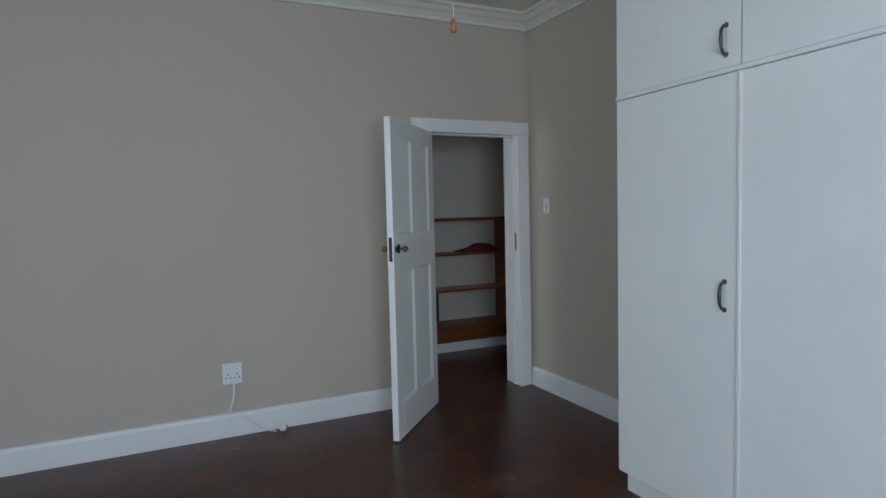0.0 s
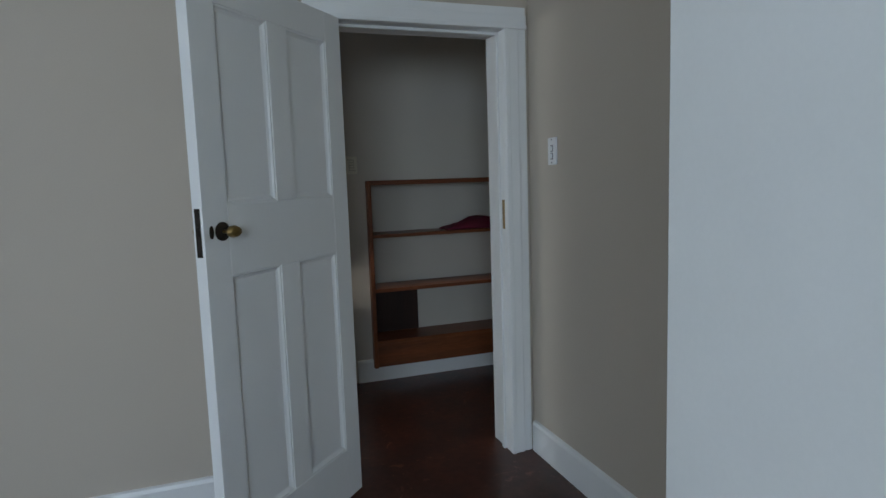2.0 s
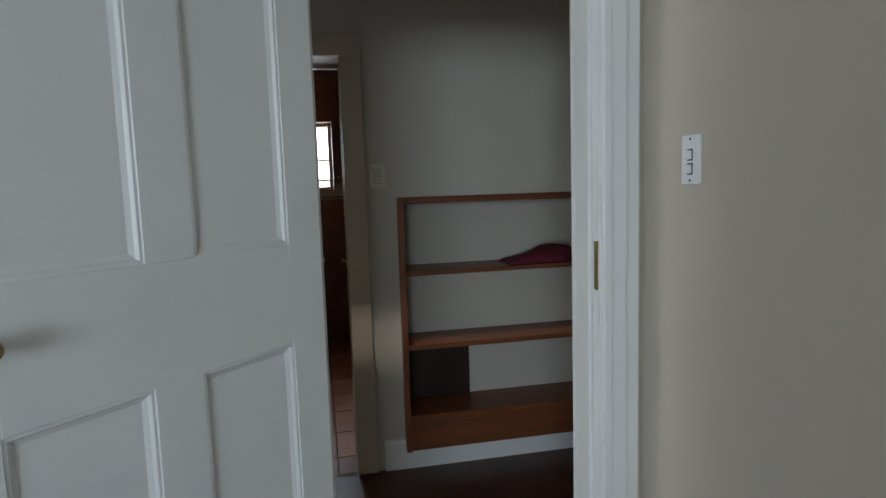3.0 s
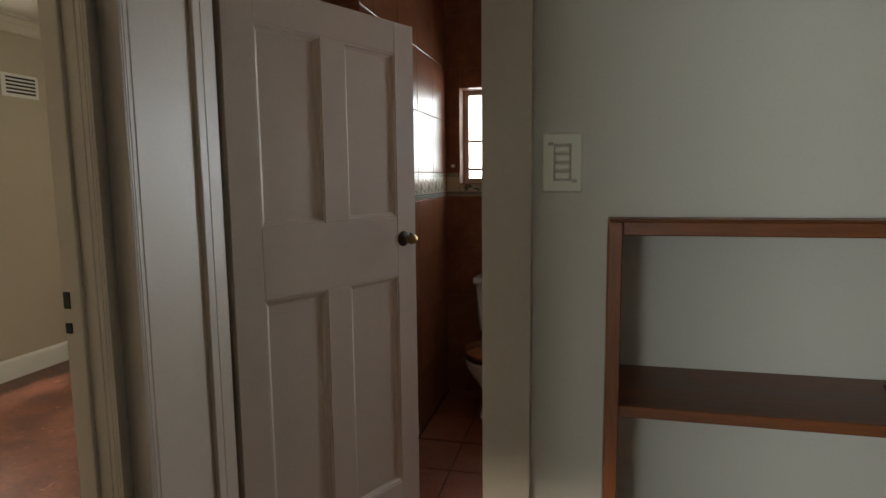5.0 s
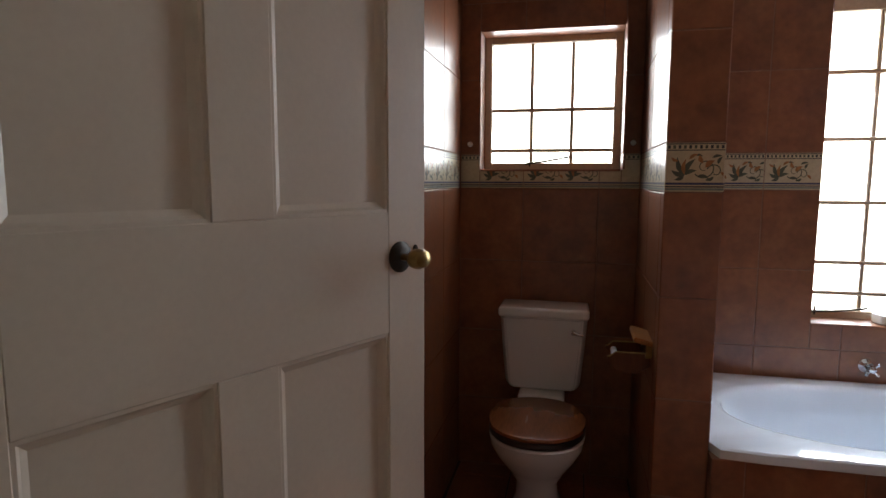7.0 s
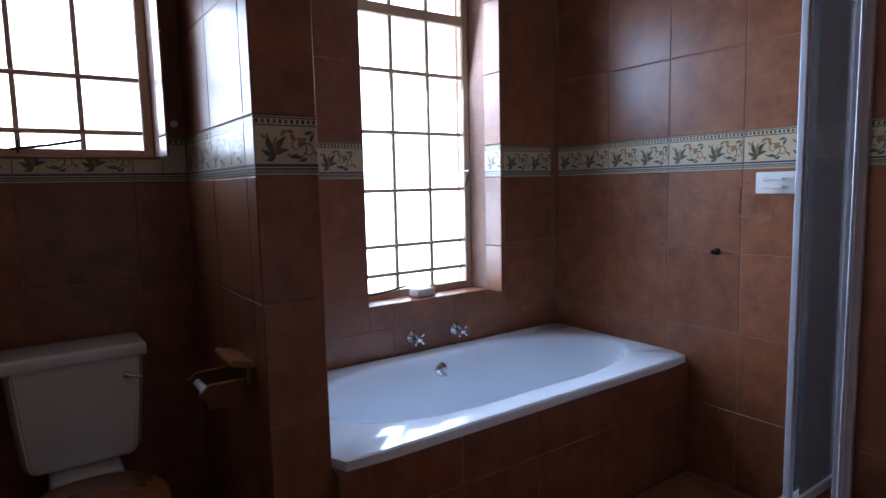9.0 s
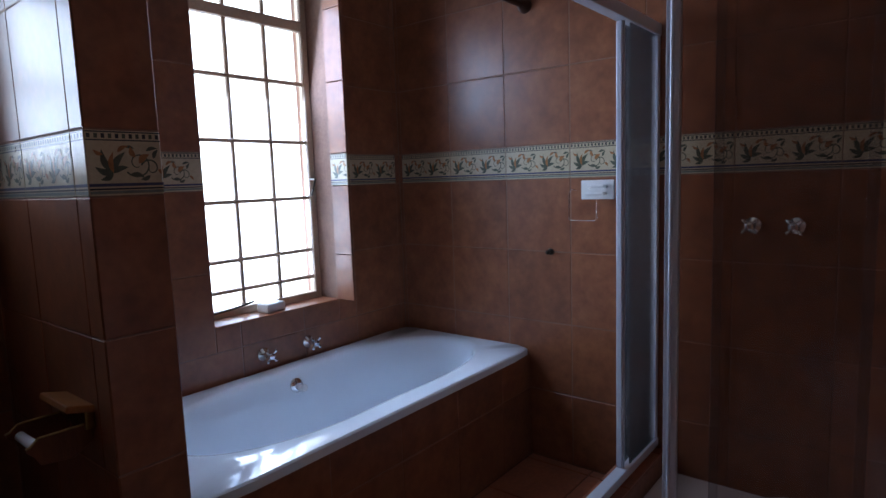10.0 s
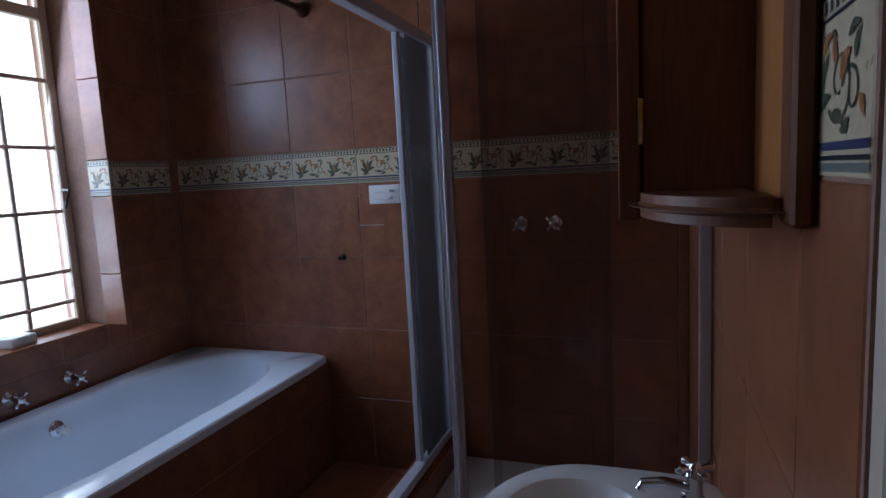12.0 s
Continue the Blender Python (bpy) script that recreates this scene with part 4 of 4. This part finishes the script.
# side: fixed pane, sliding door
stile(SX - 0.018, SX + 0.018, BATH_S + 0.004, BATH_S + 0.030)
fx = part("fixed_pane", box(SX + 0.008, SX + 0.012, BATH_S + 0.030, 2.17, KZ + 0.036, HZ - 0.046), SHOWER, sho, "tinted shower glass")
part("pane_seal", box(SX + 0.004, SX + 0.016, 2.17, 2.190, KZ + 0.036, HZ - 0.046, 0.002, 1), SEAL, fx, "clear plastic seal strip")
dr = part("sliding_pane", box(SX - 0.012, SX - 0.008, 1.885, 2.265, KZ + 0.04, HZ - 0.05), SHOWER, sho, "tinted shower glass")
part("stile", box(SX - 0.020, SX - 0.001, 2.265, 2.30, KZ + 0.036, HZ - 0.046, 0.003, 2), ALU, dr)
part("pane_seal", box(SX - 0.016, SX - 0.004, 1.862, 1.884, KZ + 0.036, HZ - 0.046, 0.002, 1), SEAL, dr, "clear plastic seal strip")
part("stile_ridge", box(SX - 0.026, SX - 0.0205, 2.278, 2.287, KZ + 0.036, HZ - 0.046, 0.002, 1), ALU, dr)
# front: fixed pane, sliding door
stile(BATH_E - 0.030, BATH_E - 0.004, SY - 0.018, SY + 0.018)
part("fixed_pane", box(0.90, BATH_E - 0.030, SY - 0.012, SY - 0.008, KZ + 0.036, HZ - 0.046), HAZED, sho, "shower glass with a grey reflection haze")
df = part("sliding_pane", box(0.875, BATH_E - 0.08, SY + 0.008, SY + 0.012, KZ + 0.04, HZ - 0.05), HAZED, sho, "shower glass with a grey reflection haze")
part("stile", box(0.845, 0.875, SY - 0.002, SY + 0.020, KZ + 0.036, HZ - 0.046, 0.003, 2), ALU, df)
part("stile_ridge", box(0.853, 0.861, SY - 0.008, SY - 0.0025, KZ + 0.036, HZ - 0.046, 0.002, 1), ALU, df)

# ---- basin ----
ba = thing("wash_basin", "white ceramic wash basin with chrome cross-head taps", "basin", (-0.33, BATH_S, -0.065))
bm = bmesh.new()
N = 48


def b_ring(hx, hy, cyy, z, e=3.0, flat=True):
    out = []
    for i in range(N):
        a = 2 * math.pi * i / N
        c, s = math.cos(a), math.sin(a)
        ee = 7 if (s < 0 and flat) else 2.4
        k = (abs(c) ** ee + abs(s) ** ee) ** (-1 / ee)
        out.append(bm.verts.new((hx * c * k, cyy + hy * s * k, z)))
    return out


rings = [b_ring(0.14, 0.12, 0.20, 0.63), b_ring(0.22, 0.18, 0.215, 0.70), b_ring(0.275, 0.215, 0.225, 0.78), b_ring(0.285, 0.22, 0.225, 0.81), b_ring(0.283, 0.218, 0.225, 0.825), b_ring(0.272, 0.208, 0.225, 0.832),
         b_ring(0.215, 0.135, 0.265, 0.830, 2.4, False), b_ring(0.205, 0.125, 0.265, 0.82, 2.4, False), b_ring(0.17, 0.10, 0.265, 0.75, 2.4, False), b_ring(0.09, 0.06, 0.265, 0.70, 2.4, False), b_ring(0.025, 0.025, 0.265, 0.69, 2.4, False)]
for a, b in zip(rings, rings[1:]):
    for i in range(N):
        bm.faces.new((a[i], a[(i + 1) % N], b[(i + 1) % N], b[i]))
bm.faces.new(list(reversed(rings[0])))
bm.faces.new(rings[-1])
bmesh.ops.recalc_face_normals(bm, faces=bm.faces)
part("bowl", bm, CERAMIC, ba, smooth=True)
part("pedestal", lathe([(0.10, 0.065), (0.095, 0.10), (0.075, 0.2), (0.075, 0.45), (0.11, 0.64)], 28, sy=0.85), CERAMIC, ba, smooth=True, m=pose(0, 0.18, 0))
for x in (-0.17, 0.17):
    tp = part("pillar_tap", lathe([(0.026, 0), (0.024, 0.008), (0.014, 0.016), (0.013, 0.05), (0.017, 0.056), (0.012, 0.07), (0.005, 0.078)], 18), CHROME, ba, "chrome pillar tap", True, pose(x, 0.07, 0.831))
    part("spout", tube([(0, 0.005, 0.03), (0, 0.05, 0.036), (0, 0.085, 0.03), (0, 0.09, 0.018)], [0.011, 0.010, 0.009, 0.009], 12), CHROME, tp, smooth=True)
    for k in range(4):
        a = radians(30 + 90 * k)
        c, s = math.cos(a), math.sin(a)
        part("spoke", tube([(0.008 * c, 0.008 * s, 0.065), (0.022 * c, 0.022 * s, 0.067), (0.030 * c, 0.030 * s, 0.068), (0.036 * c, 0.036 * s, 0.068)], [0.005, 0.005, 0.008, 0.004], 10), CHROME, tp, smooth=True)

# ---- wooden wall cabinet with rounded open shelves ----
CX, CZ0, CZ1 = -0.36, 1.30, 1.98
cab = thing("wall_cabinet", "brown wooden wall cabinet with rounded open end shelves", "cabinet")
part("body", box(CX, 0.10, BATH_S + 0.002, BATH_S + 0.150, CZ0, CZ1, 0.003, 1), CABWOOD, cab)
cd = part("door", box(CX - 0.004, 0.10, BATH_S + 0.152, BATH_S + 0.180, CZ0 - 0.02, CZ1, 0.004, 2), CABWOOD, cab)
part("knob", lathe([(0.006, 0), (0.006, 0.012), (0.013, 0.02), (0.012, 0.028), (0.002, 0.032)], 16, "y"), BRASS, cd, smooth=True, m=pose(CX + 0.30, BATH_S + 0.180, 1.66))
part("hinge", lathe([(0.004, 0), (0.004, 0.06)], 8), BRASS, cd, smooth=True, m=pose(CX - 0.006, BATH_S + 0.151, 1.38))
part("back_board", box(CX - 0.19, CX - 0.001, BATH_S + 0.002, BATH_S + 0.016, CZ0, CZ1, 0.002, 1), PINE, cab, "paler orange back board")
part("edge_post", box(CX - 0.24, CX - 0.191, BATH_S + 0.002, BATH_S + 0.022, CZ0 - 0.01, CZ1, 0.004, 1), CABWOOD, cab)
for z in (CZ0 - 0.012, 1.70):
    bm = bmesh.new()
    outline = [(CX, BATH_S + 0.017)] + [(CX - 0.225 * math.sin(radians(a)), BATH_S + 0.017 + 0.150 * math.cos(radians(a))) for a in range(0, 91, 6)]
    lo = [bm.verts.new((x, y, z)) for x, y in outline]
    hi = [bm.verts.new((x, y, z + 0.03)) for x, y in outline]
    for i in range(len(outline)):
        j = (i + 1) % len(outline)
        bm.faces.new((lo[i], lo[j], hi[j], hi[i]))
    bm.faces.new(list(reversed(lo)))
    bm.faces.new(hi)
    bmesh.ops.recalc_face_normals(bm, faces=bm.faces)
    bmesh.ops.bevel(bm, geom=[e for e in bm.edges if abs(e.verts[0].co.z - e.verts[1].co.z) < 1e-4], offset=0.0145, segments=5, affect="EDGES")
    part("rounded_shelf", bm, CABWOOD, cab, "rounded glossy shelf", True)

# ---- wall and floor tiles ----
MESHES = {}


def tile_mesh(w, h, material, key):
    """A glazed tile lying in x (width), z (height), its face at y = 0 towards -y, 8 mm thick with eased edges."""
    k = (round(w, 3), round(h, 3), key)
    if k not in MESHES:
        bm = bmesh.new()
        b = 0.0022
        back = [bm.verts.new(p) for p in ((0, 0.0085, 0), (w, 0.0085, 0), (w, 0.0085, h), (0, 0.0085, h))]
        rim = [bm.verts.new(p) for p in ((0, b, 0), (w, b, 0), (w, b, h), (0, b, h))]
        top = [bm.verts.new(p) for p in ((b, 0, b), (w - b, 0, b), (w - b, 0, h - b), (b, 0, h - b))]
        for p, q in ((back, rim), (rim, top)):
            for i in range(4):
                bm.faces.new((p[i], p[(i + 1) % 4], q[(i + 1) % 4], q[i]))
        bm.faces.new(top)
        bmesh.ops.recalc_face_normals(bm, faces=bm.faces)
        for f in bm.faces:
            if f.normal.y > 0.9:
                f.normal_flip()
        MESHES[k] = mesh_from(bm, "tile", material)
    return MESHES[k]


def border_mesh(w, top=0.15):
    """Border tile 0.15 high: dark rules below and above, beaded top edge, a spray of leaves with a scroll and a bud."""
    k = ("border", round(w, 3), round(top, 3))
    if k in MESHES:
        return MESHES[k]
    bm = bmesh.new()
    h = 0.15

    def quad(x0, x1, z0, z1, y, mi):
        f = bm.faces.new([bm.verts.new(p) for p in ((x0, y, z0), (x1, y, z0), (x1, y, z1), (x0, y, z1))])
        f.material_index = mi
    add_box(bm, 0, w, 0, 0.0085, 0, h, 0.0015, 1)
    for z0, z1, mi in ((0.004, 0.011, 4), (0.013, 0.017, 1), (0.021, 0.028, 3), (0.126, 0.129, 1), (0.145, 0.148, 1)):
        quad(0.0005, w - 0.0005, z0, z1, -0.0006, mi)
    n = max(1, int(w / 0.0152))
    for i in range(n):
        x = (i + 0.25) * w / n
        quad(x, x + w / n * 0.5, 0.132, 0.1425, -0.0006, 2 if i % 2 else 1)

    def leaf(x, z, a, ln, wd, mi):
        if x < 0.01 or x > w - 0.01:
            return
        pts = []
        steps = 8
        for s in (1, -1):
            for q in range(steps + 1):
                t = q / steps if s > 0 else 1 - q / steps
                r = wd * math.sin(math.pi * t ** 0.8) * s
                u = t * ln
                bend = 0.12 * ln * math.sin(math.pi * t)
                pts.append((u, r * 0.5 + bend))
        ca, sa = math.cos(radians(a)), math.sin(radians(a))
        pp = []
        for u, r in pts[:-1]:
            X, Z = min(max(x + u * ca - r * sa, 0.002), w - 0.002), z + u * sa + r * ca
            if not pp or (abs(X - pp[-1][0]) + abs(Z - pp[-1][1])) > 2e-4:
                pp.append((X, Z))
        f = bm.faces.new([bm.verts.new((X, -0.0009 - 0.00002 * mi, Z)) for X, Z in pp])
        f.material_index = mi

    def scroll(x, z, r0, turns, a0, mi, flip=1):
        prev = None
        for q in range(30):
            t = q / 29
            a = a0 + flip * t * turns * 2 * math.pi
            r = r0 * (1 - 0.78 * t)
            c, s = math.cos(a), math.sin(a)
            wd = 0.0017 * (1.2 - 0.5 * t)
            cur = [(min(max(x + (r + d) * c, 0.002), w - 0.002), z + (r + d) * s) for d in (wd, -wd)]
            if prev:
                vs4 = [prev[0], cur[0], cur[1], prev[1]]
                f = bm.faces.new([bm.verts.new((X, -0.0008, Z)) for X, Z in vs4])
                f.material_index = mi
            prev = cur
    for o, sg in ((0.055, 1), (0.222, 1)):
        if o > w - 0.05:
            break
        for a, ln, wd, mi in ((58, 0.058, 0.016, 2), (86, 0.050, 0.012, 5), (112, 0.060, 0.016, 2), (20, 0.038, 0.013, 2), (160, 0.042, 0.015, 2), (208, 0.034, 0.013, 2)):
            leaf(o, 0.052, a, ln, wd, mi)
        scroll(o + 0.058, 0.074, 0.034, 1.2, math.pi * 1.2, 2, 1)
        scroll(o + 0.088, 0.062, 0.024, 0.9, math.pi * 0.9, 2, -1)
        leaf(o + 0.060, 0.074, 40, 0.034, 0.016, 5)
        leaf(o + 0.052, 0.088, 110, 0.028, 0.013, 5)
        leaf(o + 0.085, 0.045, 200, 0.026, 0.010, 2)
        leaf(o + 0.095, 0.085, 60, 0.026, 0.010, 2)
        for x, z, a, ln, wd, mi in ((0.012, 0.100, 30, 0.030, 0.010, 5), (-0.020, 0.094, 150, 0.024, 0.009, 5), (0.040, 0.050, -20, 0.034, 0.010, 2), (0.078, 0.104, 10, 0.030, 0.009, 2), (0.104, 0.060, -50, 0.024, 0.010, 5), (0.030, 0.112, -10, 0.022, 0.007, 2)):
            leaf(o + x, z, a, ln, wd, mi)
    for f in bm.faces:
        if len(f.verts) != 4 or f.material_index:
            f.normal_update()
            if f.normal.y > 0:
                f.normal_flip()
    if top < 0.149:
        bmesh.ops.bisect_plane(bm, geom=[*bm.verts, *bm.edges, *bm.faces], plane_co=(0, 0, top), plane_no=(0, 0, 1), clear_outer=True)
    MESHES[k] = mesh_from(bm, "border_tile", [BORDER, INK, LEAF, BLUE, GREY, BUD])
    return MESHES[k]


PITCH, GAP = 0.3345, 0.003
Z_ROWS = [(-0.003, 0.331), (0.331, 0.6655), (0.6655, 1.0), (1.0, 1.335), (1.335, 1.489), (1.489, 1.8235), (1.8235, 2.158), (2.158, 2.4925), (2.4925, 2.75)]


def cut(rect, holes):
    """What is left of a rectangle once the openings are taken out of it, as rectangles."""
    todo = [rect]
    for h in holes:
        nxt = []
        for x0, x1, z0, z1 in todo:
            a0, a1, c0, c1 = max(x0, h[0]), min(x1, h[1]), max(z0, h[2]), min(z1, h[3])
            if a0 >= a1 or c0 >= c1:
                nxt.append((x0, x1, z0, z1))
                continue
            for q in ((x0, a0, z0, z1), (a1, x1, z0, z1), (a0, a1, z0, c0), (a0, a1, c1, z1)):
                if q[1] - q[0] > 0.012 and q[3] - q[2] > 0.012:
                    nxt.append(q)
        todo = nxt
    return todo


def lay(parent, place, rz, length, origin, holes=(), z_top=BATH_CEIL, z_bottom=-0.003, border=True):
    """Lay tiles on a wall that starts at place and runs along its own x, faces towards its own -y. origin: where a joint lies."""
    base = pose(*place, 0, 0, rz)
    k0 = math.floor((0 - origin) / PITCH)
    k = k0
    while origin + k * PITCH < length - 0.008:
        x0, x1 = max(0, origin + k * PITCH), min(length, origin + (k + 1) * PITCH)
        k += 1
        if x1 - x0 < 0.012:
            continue
        for r, (z0, z1) in enumerate(Z_ROWS):
            z0, z1 = max(z0, z_bottom), min(z1, z_top)
            if z1 - z0 < 0.012:
                continue
            for a, b, c, d in cut((x0, x1, z0, z1), holes):
                whole = r == 4 and abs(c - 1.335) < 0.002
                me = border_mesh(b - a - GAP, min(0.15, d - c - GAP)) if whole and border and b - a > 0.05 else tile_mesh(b - a - GAP, d - c - GAP, TILE, "t")
                t = new("border_tile" if whole and border else "tile", me)
                t.matrix_world = base @ pose(a + GAP / 2, 0, c + GAP / 2)
                t.parent = parent


def tilt_in(hole, x_from, sign):
    """An opening of the plan in the wall's own run."""
    u0, u1 = sorted(((hole[0] - x_from) * sign, (hole[1] - x_from) * sign))
    return (u0, u1, hole[2], hole[3])


# north wall in two stretches, either side of the partition
lay(wall_bn, (BATH_W, BATH_N, 0), 0, P_X0 - BATH_W, (-0.17 - BATH_W) % PITCH, [tilt_in(W1, BATH_W, 1)])
lay(wall_bn, (P_X1, BATH_N, 0), 0, BATH_E - P_X1, (-0.17 - P_X1) % PITCH, [tilt_in(W2, P_X1, 1), (-1, 9, -1, RZ - 0.03)])
# east wall runs from north to south
lay(wall_be, (BATH_E, BATH_N, 0), -90, BATH_N - BATH_S, (BATH_N - 3.341) % PITCH)
# west wall runs from south to north
lay(wall_bw, (BATH_W, JOG_Y, 0), 90, BATH_N - JOG_Y, (3.341 - JOG_Y) % PITCH)
lay(wall_bj, (JOG_W, BATH_S, 0), 90, JOG_Y - BATH_S, (3.341 - BATH_S) % PITCH)
lay(wall_bw, (JOG_W, JOG_Y, 0), 0, BATH_W - JOG_W, 0.0)
# south wall runs from east to west
lay(wall_bs, (BATH_E, BATH_S, 0), 180, BATH_E - JOG_W, 0.0645, [tilt_in((BD_X0 - 0.04, BD_X1 + 0.035, -1, 2.09), BATH_E, -1)])
# partition: toilet side, end, bath side
lay(partition, (P_X0, BATH_N, 0), -90, BATH_N - P_Y, (BATH_N - 3.341) % PITCH)
lay(partition, (P_X0, P_Y, 0), 0, P_X1 - P_X0, 0.0)
lay(partition, (P_X1, P_Y, 0), 90, BATH_N - P_Y, (3.341 - P_Y) % PITCH, z_bottom=RZ)
# bath panel and shower kerb
lay(bath_panel, (BXa, BYa + 0.010, 0), 0, BXb - BXa, 0.1, z_top=RZ - 0.036)
lay(sho, (SX - 0.078, SY + 0.078, 0), -90, SY + 0.078 - BATH_S - 0.003, 0.12, z_top=KZ - 0.022)
lay(sho, (BATH_E - 0.003, SY + 0.078, 0), 180, BATH_E - 0.003 - SX + 0.078, 0.12, z_top=KZ - 0.022)


def flat_tiles(parent, x0, x1, y0, y1, z, ox, oy, pitch, material, key, name="tile"):
    i0, j0 = math.floor((x0 - ox) / pitch), math.floor((y0 - oy) / pitch)
    for i in range(i0, i0 + int((x1 - x0) / pitch) + 2):
        for j in range(j0, j0 + int((y1 - y0) / pitch) + 2):
            a0, a1 = max(x0, ox + i * pitch), min(x1, ox + (i + 1) * pitch)
            b0, b1 = max(y0, oy + j * pitch), min(y1, oy + (j + 1) * pitch)
            if a1 - a0 > 0.02 and b1 - b0 > 0.02:
                t = new(name, tile_mesh(a1 - a0 - 0.006, b1 - b0 - 0.006, material, key))
                t.matrix_world = pose(a0 + 0.003, b0 + 0.003, z, -90, 0, 0)
                t.parent = parent


flat_tiles(bath_floor, JOG_W + 0.01, SX - 0.08, BATH_S - 0.3, BYa + 0.01, 0.0, -1.2, 1.9, PITCH, FTILE, "f")
flat_tiles(bath_floor, SX - 0.08, BATH_E - 0.004, SY + 0.08, BYa + 0.01, 0.0, -1.2, 1.9, PITCH, FTILE, "f")
flat_tiles(bath_floor, BATH_W + 0.01, P_X0 - 0.002, BYa + 0.01, BATH_N - 0.003, 0.0, -1.2, 1.9, PITCH, FTILE, "f")
flat_tiles(sho, SX - 0.07, SX + 0.05, BATH_S + 0.003, SY + 0.07, KZ - 0.012, -1.2, 1.9, PITCH, FTILE, "f")
flat_tiles(sho, SX + 0.052, BATH_E - 0.004, SY - 0.05, SY + 0.07, KZ - 0.012, -1.2, 1.9, PITCH, FTILE, "f")

# window reveals, tiled
for own, hole in ((wall_bn, W1), (wall_bn, W2)):
    x0, x1, z0, z1 = hole
    for z_a, z_b in ((max(z0, a), min(z1, b)) for a, b in Z_ROWS):
        if z_b - z_a < 0.02:
            continue
        for xx, rz, yy in ((x0 + 0.004, -90, BATH_N + 0.128), (x1 - 0.004, 90, BATH_N + 0.006)):
            whole = abs(z_b - z_a - 0.154) < 0.004 and hole is W2
            t = new("reveal_tile", border_mesh(0.118) if whole else tile_mesh(0.118, z_b - z_a - GAP, TILE, "t"))
            t.matrix_world = pose(xx, yy, z_a + GAP / 2, 0, 0, 180 + rz)
            t.parent = own
    sill = part("window_sill", box(x0 + 0.005, x1 - 0.005, BATH_N - 0.004, BATH_N + 0.128, z0 - 0.006, z0 + 0.003, 0.002, 1), TILE, own, "terracotta tiled sill")
    part("reveal_head", box(x0 + 0.005, x1 - 0.005, BATH_N, BATH_N + 0.128, z1 - 0.004, z1 + 0.003), TILE, own)
